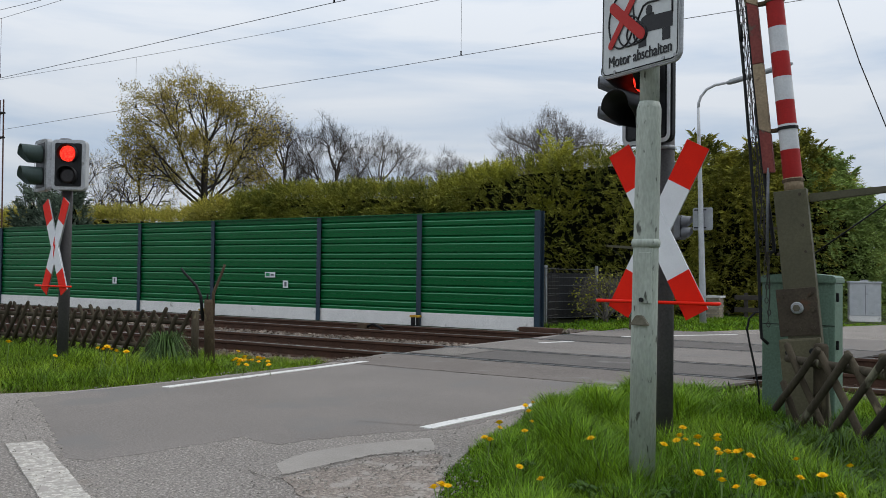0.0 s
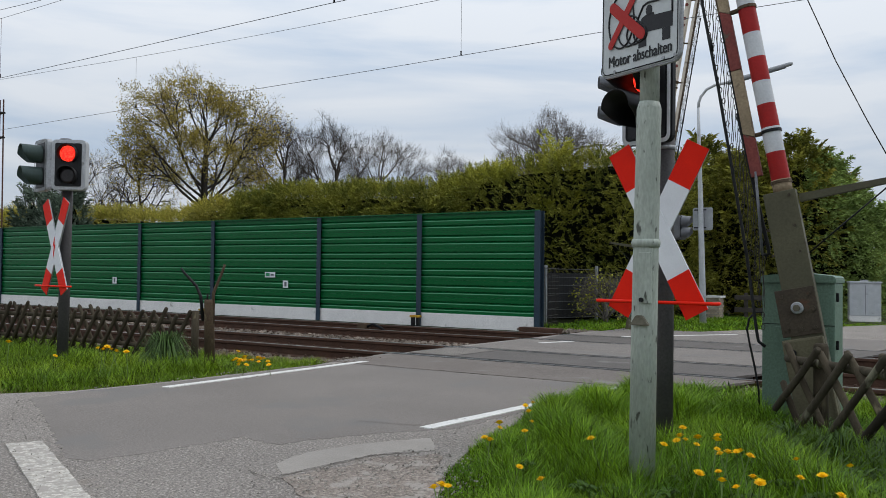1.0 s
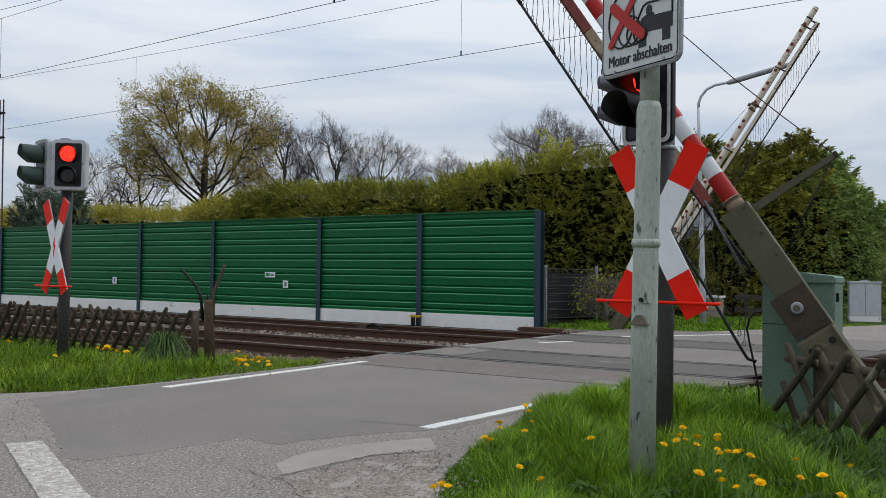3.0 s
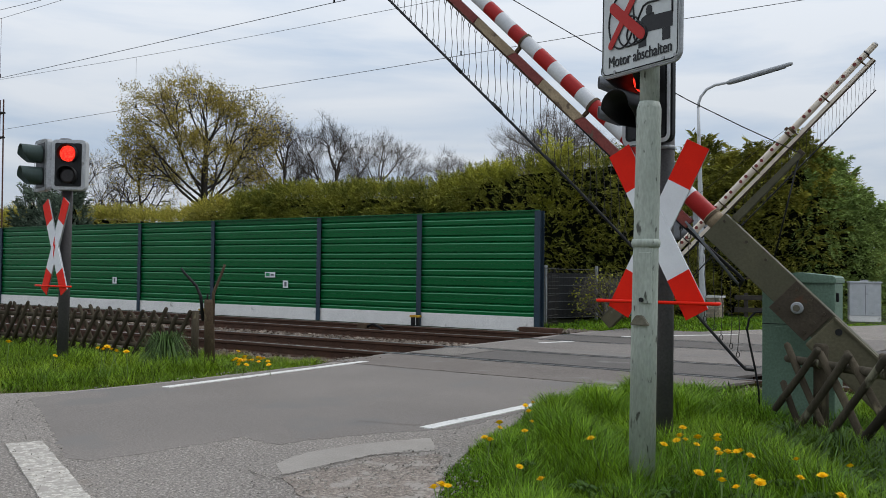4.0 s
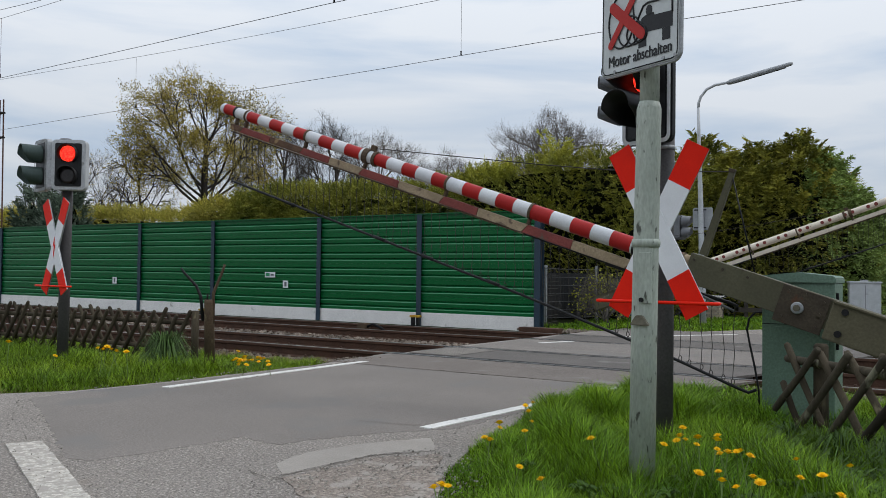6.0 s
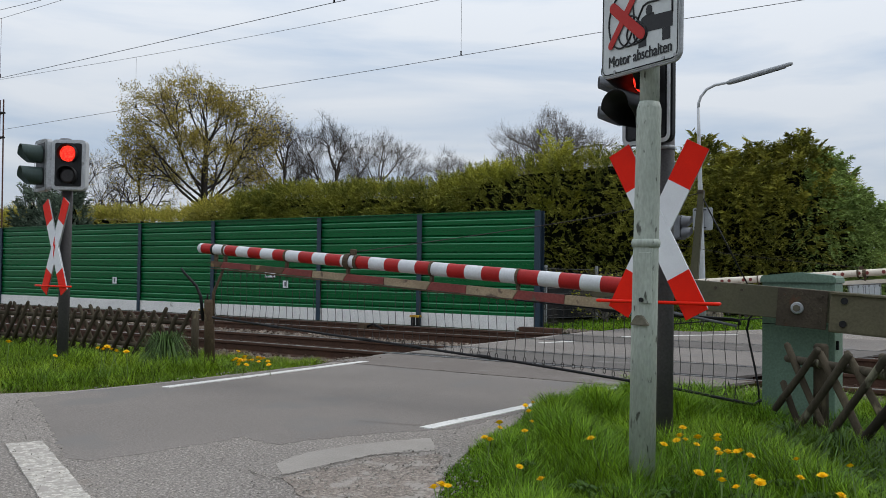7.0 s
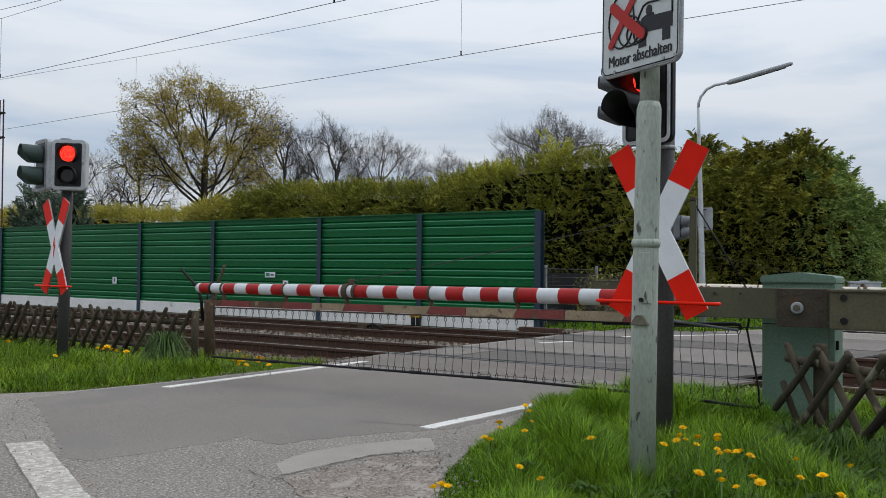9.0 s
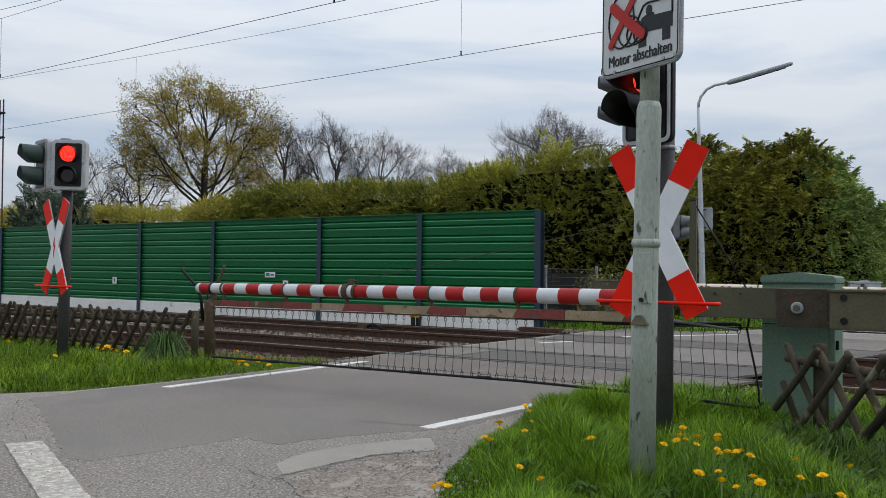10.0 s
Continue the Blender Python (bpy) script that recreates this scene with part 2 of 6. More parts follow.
    "conifer_blue": mat("blue_green_conifer_foliage", (0.34, 0.44, 0.12), (0.12, 0.18, 0.05), 0.75, scale=1.4, fine=6, bump=0.0, island=0.5, trans=0.25, spec=0.1, grain=0.2),
    "spruce": mat("grey_green_spruce_needles", (0.20, 0.25, 0.185), (0.08, 0.11, 0.08), 0.75, scale=1.2, fine=5, bump=0.0, island=0.7, trans=0.15, spec=0.1, grain=0.2),
    "lawn": mat("dark_green_lawn_blades", (0.20, 0.29, 0.018), (0.06, 0.13, 0.008), 0.6, scale=0.9, fine=8, bump=0.0, island=0.9, trans=0.25, spec=0.12, grain=0.2),
    "leaf": mat("spring_leaves", (0.40, 0.31, 0.065), (0.24, 0.20, 0.045), 0.65, scale=0.35, fine=5, bump=0.0, island=0.55, trans=0.4, spec=0.1, grain=0.2),
    "bark": mat("grey_brown_bark", (0.055, 0.046, 0.039), (0.036, 0.03, 0.026), 0.95, scale=3, fine=25, bump=0.6),
    "bark_grey": mat("grey_bare_twigs", (0.085, 0.072, 0.062), (0.058, 0.05, 0.043), 0.95, scale=1, fine=10, bump=0.0, spec=0.05),
    # pale bark tone, distance haze on the far trees is mixed into it
    "bark_far": mat("pale_twigs_haze_tint", (0.19, 0.168, 0.15), (0.14, 0.122, 0.108), 0.95, scale=1, fine=10, bump=0.0, spec=0.05),
    "flower": mat("dandelion_petals", (0.92, 0.60, 0.007), (0.88, 0.50, 0.005), 0.6, scale=40, fine=200, bump=0.3, vary=0.12, spec=0.1, grain=0.2),
    "stem": mat("pale_green_stem", (0.16, 0.24, 0.06), None, 0.6, scale=20, fine=80, bump=0.0),
    "yellow": mat("yellow_enamel", (0.62, 0.36, 0.03), (0.5, 0.28, 0.03), 0.6, scale=9, fine=70),
    "brick": mat("pale_brick", (0.46, 0.38, 0.29), (0.36, 0.28, 0.21), 0.9, scale=6, fine=60, vary=0.2),
    "mortar": mat("mortar", (0.33, 0.31, 0.28), None, 0.95, scale=8, fine=60),
    "red_lamp": mat("lit_red_lens", (0.5, 0.01, 0.01), None, 0.3, scale=30, fine=60, bump=0.3, glow=((1.0, 0.018, 0.008), 1.5)),
    "dark_lens": mat("unlit_dark_lens", (0.035, 0.03, 0.03), None, 0.2, scale=30, fine=60, bump=0.1),
    "green_tag": mat("green_notice", (0.05, 0.30, 0.14), None, 0.5, scale=9, fine=60, bump=0.0),
    "screen": mat("dark_mesh_backing", (0.045, 0.046, 0.048), (0.032, 0.033, 0.035), 0.8, scale=5, fine=60, spec=0.1),
    "far_wall": mat("far_render", (0.5, 0.46, 0.42), None, 0.9, scale=2, fine=20),
}

# the lit lens shows its moulded pattern
rl = M["red_lamp"].node_tree
rl_cell = rl.nodes.new("ShaderNodeTexVoronoi")
rl_cell.inputs["Scale"].default_value = 42
rl_ramp = rl.nodes.new("ShaderNodeValToRGB")
rl_ramp.color_ramp.elements[0].position, rl_ramp.color_ramp.elements[0].color = 0.15, (1.0, 0.07, 0.035, 1)
rl_ramp.color_ramp.elements[1].position, rl_ramp.color_ramp.elements[1].color = 0.75, (0.55, 0.004, 0.002, 1)
rl_co = rl.nodes.new("ShaderNodeTexCoord")
rl.links.new(rl_co.outputs["Object"], rl_cell.inputs["Vector"])
rl.links.new(rl_cell.outputs["Distance"], rl_ramp.inputs[0])
rl.links.new(rl_ramp.outputs[0], rl.nodes["Principled BSDF"].inputs["Emission Color"])


# ---- mesh helpers ----
def mesh_of(bm, material, name="mesh"):
    me = bpy.data.meshes.new(name)
    bm.to_mesh(me)
    bm.free()
    for x in material if isinstance(material, (list, tuple)) else (material,):
        me.materials.append(M[x])
    return me


def part(name, bm, material, parent=None, label="", m=None):
    """Links a bmesh (or a mesh) as ONE mesh object, under a thing or a part when parent is given."""
    me = bm if isinstance(bm, bpy.types.Mesh) else mesh_of(bm, material, name)
    ob = new(name, me)
    if parent:
        ob.parent = parent
    if m is not None:
        ob.matrix_basis = m
    if label:
        ob["label"] = label
    return ob


def thing(name, label, category, m=None, group="", kind=""):
    ob = new(name)
    ob.empty_display_size = 0.2
    if m is not None:
        ob.matrix_basis = m
    return tagged(ob, label, category, group, kind)


def box(sx, sy, sz, c=(0, 0, 0), bevel=0.0, bm=None, m=None):
    own = bmesh.new()
    bmesh.ops.create_cube(own, size=1.0, matrix=Matrix.Translation(c) @ Matrix.Diagonal((sx, sy, sz, 1)))
    if bevel:
        bmesh.ops.bevel(own, geom=own.edges[:], offset=bevel, segments=2, profile=0.6, affect="EDGES")
    if m is not None:
        own.transform(m)
    return join(bm, own)


def join(bm, own):
    if bm is None:
        return own
    tmp = bpy.data.meshes.new("tmp")
    own.to_mesh(tmp)
    own.free()
    bm.from_mesh(tmp)
    bpy.data.meshes.remove(tmp)
    return bm


def tube(points, r, sides=8, bm=None, caps=True):
    """A round bar along points; r is a number or one per point."""
    own = bm or bmesh.new()
    points = [Vector(p) for p in points]
    rs = r if isinstance(r, (list, tuple)) else [r] * len(points)
    rings, side = [], None
    for i, p in enumerate(points):
        a = points[max(i - 1, 0)]
        b = points[min(i + 1, len(points) - 1)]
        t = (b - a).normalized()
        ref = side if side else (Vector((0, 0, 1)) if abs(t.z) < 0.9 else Vector((1, 0, 0)))
        u = (ref - t * ref.dot(t)).normalized()
        side = u
        v = t.cross(u)
        rings.append([own.verts.new(p + (u * math.cos(k * 2 * math.pi / sides) + v * math.sin(k * 2 * math.pi / sides)) * rs[i]) for k in range(sides)])
    for a, b in zip(rings, rings[1:]):
        for k in range(sides):
            fc = own.faces.new((a[k], a[(k + 1) % sides], b[(k + 1) % sides], b[k]))
            fc.smooth = sides > 5
    if caps:
        own.faces.new(rings[0][::-1])
        own.faces.new(rings[-1])
    return own


def prism(outline, depth, bevel=0.0, bm=None, m=None):
    """Outline in x, z; extruded from y = 0 to y = depth."""
    own = bmesh.new()
    vs = [own.verts.new((x, 0, z)) for x, z in outline]
    fc = own.faces.new(vs)
    ext = bmesh.ops.extrude_face_region(own, geom=[fc])
    bmesh.ops.translate(own, vec=(0, depth, 0), verts=[g for g in ext["geom"] if isinstance(g, bmesh.types.BMVert)])
    bmesh.ops.recalc_face_normals(own, faces=own.faces)
    if bevel:
        bmesh.ops.bevel(own, geom=own.edges[:], offset=bevel, segments=2, affect="EDGES")
    if m is not None:
        own.transform(m)
    return join(bm, own)


def slab(outline, z0, z1, bm=None):
    """A flat sheet with thickness from an outline in x, y."""
    own = bmesh.new()
    fc = own.faces.new([own.verts.new((x, y, z1)) for x, y in outline])
    ext = bmesh.ops.extrude_face_region(own, geom=[fc])
    bmesh.ops.translate(own, vec=(0, 0, z0 - z1), verts=[g for g in ext["geom"] if isinstance(g, bmesh.types.BMVert)])
    bmesh.ops.triangulate(own, faces=own.faces[:])
    bmesh.ops.recalc_face_normals(own, faces=own.faces)
    return join(bm, own)


def ragged(outline, amp=0.03, step=0.09, seed=1):
    """An outline with a broken, uneven edge."""
    rnd = random.Random(seed)
    out = []
    for (xa, ya), (xb, yb) in zip(outline, outline[1:] + outline[:1]):
        n = max(1, int(math.hypot(xb - xa, yb - ya) / step))
        for k in range(n):
            j = amp if k else amp * 0.4
            out.append((xa + (xb - xa) * k / n + rnd.uniform(-j, j), ya + (yb - ya) * k / n + rnd.uniform(-j, j)))
    return out


def rounded(w, hgt, r, n=5):
    pts = []
    for cx, cz, a0 in ((w / 2 - r, hgt / 2 - r, 0), (-w / 2 + r, hgt / 2 - r, 90), (-w / 2 + r, -hgt / 2 + r, 180), (w / 2 - r, -hgt / 2 + r, 270)):
        for i in range(n + 1):
            a = radians(a0 + 90 * i / n)
            pts.append((cx + r * math.cos(a), cz + r * math.sin(a)))
    return pts


def raw_mesh(name, verts, faces_n, material):
    """Mesh from numpy verts (n*k, 3), in faces of k corners each, one after another."""
    me = bpy.data.meshes.new(name)
    n = len(verts)
    me.vertices.add(n)
    me.vertices.foreach_set("co", np.asarray(verts, dtype=np.float32).ravel())
    me.loops.add(n)
    me.loops.foreach_set("vertex_index", np.arange(n, dtype=np.int32))
    me.polygons.add(n // faces_n)
    me.polygons.foreach_set("loop_start", np.arange(0, n, faces_n, dtype=np.int32))
    me.update(calc_edges=True)
    me.materials.append(M[material])
    return me


def sprays(pos, out, rng, length, width, droop=0.3, spread=0.8):
    """Small pointed leaf-shaped quads at pos, growing roughly along out."""
    n = len(pos)
    d = out + rng.normal(0, spread, (n, 3))
    d[:, 2] -= droop
    d /= np.linalg.norm(d, axis=1, keepdims=True) + 1e-9
    s = np.cross(d, rng.normal(0, 1, (n, 3)))
    s /= np.linalg.norm(s, axis=1, keepdims=True) + 1e-9
    L = length * rng.uniform(0.6, 1.35, (n, 1))
    Wd = width * rng.uniform(0.6, 1.3, (n, 1))
    return np.stack([pos, pos + d * L * 0.5 + s * Wd, pos + d * L, pos + d * L * 0.45 - s * Wd], axis=1).reshape(-1, 3)


def fans(pos, out, g, length, per=11, leaf=0.4, slim=0.16, droop=0.5, lift=0.3):
    """Drooping flat sprays at pos: leaflets on both sides of a curved stalk that grows along out."""
    n = len(pos)
    d = out + g.normal(0, 0.38, (n, 3))
    d /= np.linalg.norm(d, axis=1, keepdims=True) + 1e-9
    side = np.cross(d, g.normal(0, 0.35, (n, 3)) + np.array([0, 0, 1.0]))
    side /= np.linalg.norm(side, axis=1, keepdims=True) + 1e-9
    L = length * g.uniform(0.55, 1.35, (n, 1, 1))
    t = np.linspace(0.05, 1.0, per)[None, :, None]
    up = np.array([0, 0, 1.0])
    p = pos[:, None] + d[:, None] * L * t + up * L * (lift * t - droop * t ** 2)
    sgn = np.where(np.arange(per) % 2, 1.0, -1.0)[None, :, None]
    spread = np.where(t > 0.97, 0.0, 0.95)
    q = d[:, None] + side[:, None] * sgn * spread + up * (lift - 1.4 * droop * t) + g.normal(0, 0.22, (n, per, 3))
    q /= np.linalg.norm(q, axis=2, keepdims=True) + 1e-9
    s = np.cross(q, side[:, None] + g.normal(0, 0.5, (n, per, 3)))
    s = np.cross(q, s)
    s /= np.linalg.norm(s, axis=2, keepdims=True) + 1e-9
    ll = L * leaf * (1.15 - 0.5 * t) * g.uniform(0.7, 1.25, (n, per, 1))
    w = ll * slim
    return np.stack([p, p + q * ll * 0.5 + s * w, p + q * ll, p + q * ll * 0.45 - s * w], axis=2).reshape(-1, 3)


def ground_height(x, y):
    """Height of the turf: low banks beside the road, a shallow bed along the tracks."""
    x, y = np.asarray(x, float), np.asarray(y, float)
    z = np.full(np.broadcast(x, y).shape, -0.06)
    ramp = lambda v, a, b: np.clip((v - a) / (b - a), 0, 1)
    right = ramp(x, -3.7 + 0.35 * ramp(5.5 - y, 0, 2), -2.9 + 0.35 * ramp(5.5 - y, 0, 2)) * ramp(y, 3.35 - 0.3 * (x + 2), 4.2 - 0.3 * (x + 2)) * ramp(8.9 - y, 0, 1.5)
    z = np.where(right > 0, -0.06 + right * (0.075 * ramp(y + 0.55 * x, 5.2, 6.1) - 0.03), z)
    brink = np.interp(y, [3.1, 3.65, 4.35, 5.0, 5.9, 6.5, 7.3, 8.9], [-1.6, -2.55, -2.97, -3.22, -3.42, -3.62, -3.74, -3.65])
    rim = ramp(x - brink, -0.3, -0.2) * (1 - ramp(x - brink, 0.1, 0.75)) * ramp(y, 3.0, 3.2) * ramp(8.9 - y, 0, 0.3)
    z = z + rim * np.maximum(0, -0.012 - z)
    left = ramp(-x, 7.5, 8.3) * ramp(y, 4.2, 5.4) * ramp(9.4 - y, 0, 1.2)
    z = np.where(left > 0, -0.06 - 0.02 * left, z)
    bed = ramp(y, 8.9, 9.5) * ramp(17.0 - y, 0, 0.6)
    z = z - 0.2 * bed
    return z


# ---- ground, roads, tracks ----
def build_ground():
    near = np.concatenate([np.arange(-45, -16, 1.0), np.arange(-16, 2, 0.25), np.arange(2, 30, 1.5)])
    xs = np.concatenate([[-1500, -600, -250, -120, -70], near, [40, 70, 120, 250, 600, 1500]])
    ys = np.concatenate([[-1500, -400, -100, -40, -15, -5], np.arange(0, 10, 0.25), np.arange(10, 36, 0.6), [40, 50, 70, 100, 160, 300, 700, 1500]])
    gx, gy = np.meshgrid(xs, ys)
    gz = ground_height(gx, gy)
    nx = len(xs)
    verts = np.stack([gx, gy, gz], -1).reshape(-1, 3)
    faces = [(j * nx + i, j * nx + i + 1, (j + 1) * nx + i + 1, (j + 1) * nx + i) for j in range(len(ys) - 1) for i in range(nx - 1)]
    me = bpy.data.meshes.new("ground")
    me.from_pydata(verts.tolist(), [], faces)
    me.materials.append(M["soil"])
    tagged(part("ground", me, None), "grassy verges and soil reaching to the horizon", "ground", kind="structure")


build_ground()

ROAD = [(-90, -4), (30, -4), (30, 2.2), (0.4, 2.6), (-1.6, 3.15), (-2.55, 3.65), (-2.97, 4.35), (-3.22, 5.0), (-3.42, 5.9), (-3.62, 6.5), (-3.74, 7.3), (-3.65, 8.9),
        (-3.45, 9.3), (-3.3, 12), (-3.0, 15.8), (-2.2, 17.6), (0, 20), (6, 24.5), (25, 33), (60, 44), (60, 52), (22, 41), (4, 31.5), (-3.5, 25), (-5.0, 21.4), (-6.4, 18.1), (-8.0, 16.9), (-7.95, 12.5),
        (-7.8, 9.2), (-7.62, 8.3), (-7.6, 6.1), (-7.68, 5.1), (-8.0, 4.55), (-9.5, 4.2), (-14, 3.9), (-90, 3.6)]
tagged(part("road", slab(ROAD, -0.25, 0.0), "asphalt_coarse"), "worn grey asphalt road running up to the level crossing", "road", kind="structure")
SMOOTH = [(-7.55, 8.9), (-7.5, 6.1), (-7.6, 5.1), (-7.5, 4.52), (-6.79, 4.2), (-5.89, 3.72), (-5.0, 3.26), (-4.82, 3.28), (-4.77, 3.5), (-4.73, 3.87), (-4.69, 4.25), (-4.72, 4.44), (-4.56, 4.36), (-4.3, 4.34), (-4.24, 4.64),
          (-3.99, 5.21), (-3.72, 5.6), (-3.78, 7.2), (-3.72, 8.9)]
tagged(part("pavement", slab(ragged(SMOOTH, 0.02, 0.05, 2), -0.01, 0.0014), "asphalt_smooth"), "smoother darker asphalt patch on the road", "asphalt patch", kind="structure")
PALE = [(-3.88, 3.9), (-3.98, 4.26), (-3.89, 4.71), (-3.66, 5.18), (-3.38, 4.82), (-3.6, 4.42), (-3.61, 3.96), (-3.64, 3.71)]
tagged(part("pavement", slab(ragged(PALE, 0.014, 0.06, 3), -0.01, 0.0025), "asphalt_patch"), "pale repair strip in the old asphalt", "asphalt patch", kind="structure")
DIRT = [(-3.58, 3.67), (-3.54, 3.96), (-3.52, 4.36), (-3.3, 4.74), (-2.97, 4.27), (-2.6, 3.67), (-2.9, 3.4), (-3.28, 3.45)]
tagged(part("pavement", slab(ragged(DIRT, 0.045, 0.1, 4), -0.01, 0.0055), "dirt"), "brown gravelly dirt washed onto the road edge", "dirt", kind="structure")
RAIL_Y = (10.24, 11.74, 14.08, 15.58)
for y0, y1, mt in ((8.75, RAIL_Y[0] - 0.12, "asphalt_mid"), (RAIL_Y[0] + 0.12, RAIL_Y[1] - 0.12, "asphalt_dark"), (RAIL_Y[1] + 0.04, RAIL_Y[2] - 0.04, "asphalt_smooth"),
                   (RAIL_Y[2] + 0.1, RAIL_Y[3] - 0.1, "asphalt_dark"), (RAIL_Y[3] + 0.04, 18.3, "asphalt_smooth")):
    x1 = -3.35 if y0 < 14 else -2.7
    tagged(part("pavement", slab(ragged([(-7.72, y0), (x1 + 0.2, y0), (x1 + 0.5, y1), (-7.9, y1)], 0.022, 0.12, int(y0 * 10)), -0.02, 0.006), mt), "asphalt strip between the rails of the crossing", "crossing surface", kind="structure")


def road_line(name, p, q, w, label, paint="road_paint"):
    d = (Vector(q) - Vector(p)).normalized()
    s = Vector((-d.y, d.x)) * w / 2
    o = [Vector(p) - s, Vector(q) - s, Vector(q) + s, Vector(p) + s]
    tagged(part(name, slab(ragged([tuple(v) for v in o], 0.004, 0.06, 7), 0.0, 0.0095), paint), label, "road marking", group="road markings", kind="structure")


road_line("edge_line", (-7.22, 5.75), (-7.4, 9.0), 0.105, "worn white edge line on the asphalt")
road_line("edge_line", (-3.9, 5.45), (-3.83, 7.6), 0.115, "worn white edge line beside the verge")
road_line("edge_line", (-3.8, 8.2), (-3.6, 9.5), 0.14, "worn white edge line near the rails")
road_line("edge_line", (-7.22, 13.3), (-6.98, 14.0), 0.11, "short white line between the rails")
road_line("edge_line", (-7.55, 11.0), (-7.4, 11.62), 0.10, "short worn white line between the rails")
road_line("edge_line", (-6.8, 15.7), (-5.4, 17.95), 0.13, "white edge line on the far side of the crossing")
road_line("give_way_bar", (-5.62, 3.36), (-3.6, 2.45), 0.22, "broad worn white bar on coarse asphalt", "road_paint_worn")

mat_plate = thing("crossing_mat", "dark studded mat at the edge of the crossing", "crossing mat", pose(-7.35, 10.98, 0.004), kind="structure")
part("sheet", box(0.75, 1.2, 0.008, (0, 0, 0.003), 0.002), "asphalt_dark", mat_plate)
stud = bmesh.new()
for i in range(13):
    for j in range(21):
        bmesh.ops.create_cone(stud, cap_ends=True, segments=6, radius1=0.016, radius2=0.010, depth=0.010, matrix=Matrix.Translation((-0.33 + i * 0.055, -0.55 + j * 0.055, 0.011)))
tagged(part("stud_field", stud, "asphalt_patch", mat_plate), kind="stuff")

RAIL_PROFILE = [(-0.07, -0.172), (0.07, -0.172), (0.07, -0.158), (0.012, -0.135), (0.010, -0.05), (0.036, -0.036), (0.036, -0.006), (0.028, 0.0), (-0.028, 0.0), (-0.036, -0.006), (-0.036, -0.036), (-0.010, -0.05), (-0.012, -0.135), (-0.07, -0.158)]


def build_rail(y, x0, x1):
    ob = thing("rail", "brown rusty steel rail with a worn running surface", "rail", Matrix.Translation((0, y, 0.0)), group="rails of the two tracks")
    own = bmesh.new()
    ends = []
    for x in (x0, x1):
        ends.append([own.verts.new((x, a, b)) for a, b in RAIL_PROFILE])
    for k in range(len(RAIL_PROFILE)):
        own.faces.new((ends[0][k], ends[0][(k + 1) % 14], ends[1][(k + 1) % 14], ends[1][k]))
    own.faces.new(ends[0]), own.faces.new(ends[1][::-1])
    bmesh.ops.recalc_face_normals(own, faces=own.faces)
    part("rail_profile", own, "rust", ob)
    part("running_surface", box(x1 - x0, 0.05, 0.006, ((x0 + x1) / 2, 0, 0.003)), "rail_head", ob, "bright polished running surface")
    # flush black rubber strips, the recessed groove's shade is put into their colour
    for side in (1, -1):
        part("flange_groove", box(5.0, 0.075, 0.02, (-5.5, side * 0.078, -0.004)), "rubber", ob, "flush dark strip beside the rail with groove shade coloured in")
    return ob


for ry in RAIL_Y:
    build_rail(ry, -160, 120)

sleeper_bm = box(0.25, 2.5, 0.16, bevel=0.02)
sleeper_mesh = mesh_of(sleeper_bm, "sleeper", "sleeper")
clip_bm = box(0.12, 0.07, 0.035, bevel=0.008)
tube([(0, 0, 0.0), (0, 0, 0.05)], 0.017, 6, clip_bm)
clip_mesh = mesh_of(clip_bm, "rust", "rail_clip")
for track in (10.99, 14.83):
    for k in range(46):
        sx = -8.3 - 0.6 * k if k < 38 else -2.7 + 0.6 * (k - 38)
        sl = tagged(new("sleeper", sleeper_mesh), "weathered brown sleeper bedded in ballast", "sleeper", group="sleepers of the tracks")
        sl.matrix_basis = pose(sx, track, -0.255, 0, 0, (k * 37 % 5 - 2) * 0.3)
        for off in (-0.86, -0.64, 0.64, 0.86):
            part("rail_clip", clip_mesh, None, sl, "", Matrix.Translation((0, off, 0.095)))

rng = np.random.default_rng(5)
bed = slab([(-160, 9.0), (-7.95, 9.15), (-8.05, 17.0), (-160, 17.0)], -0.4, -0.2)
slab([(-3.35, 9.3), (120, 9.3), (120, 17.2), (-2.5, 17.2)], -0.4, -0.2, bed)
tagged(part("ballast_bed", bed, "ballast_bed"), "brown stained ballast bed under the tracks", "ballast", kind="structure")


def stones(n, x0, x1, y0, y1, z, size):
    base = np.array([(1, 0, 0), (-1, 0, 0), (0, 1, 0), (0, -1, 0), (0, 0, 1), (0, 0, -1)], float)
    tri = np.array([(0, 2, 4), (2, 1, 4), (1, 3, 4), (3, 0, 4), (2, 0, 5), (1, 2, 5), (3, 1, 5), (0, 3, 5)])
    c = np.stack([rng.uniform(x0, x1, n), rng.uniform(y0, y1, n), z + rng.uniform(-0.02, 0.02, n)], -1)
    v = base[None] * rng.uniform(0.6, 1.3, (n, 6, 1)) * (size * rng.uniform(0.6, 1.3, (n, 1, 1)))
    a = rng.uniform(0, 6.28, n)
    ca, sa = np.cos(a)[:, None], np.sin(a)[:, None]
    x, y = v[..., 0] * ca - v[..., 1] * sa + v[..., 2] * 0.4, v[..., 0] * sa + v[..., 1] * ca
    v = np.stack([x, y, v[..., 2] * 0.8 + v[..., 0] * 0.2], -1) + c[:, None]
    faces = (np.arange(n)[:, None, None] * 6 + tri[None]).reshape(-1, 3)
    return v.reshape(-1, 3), faces


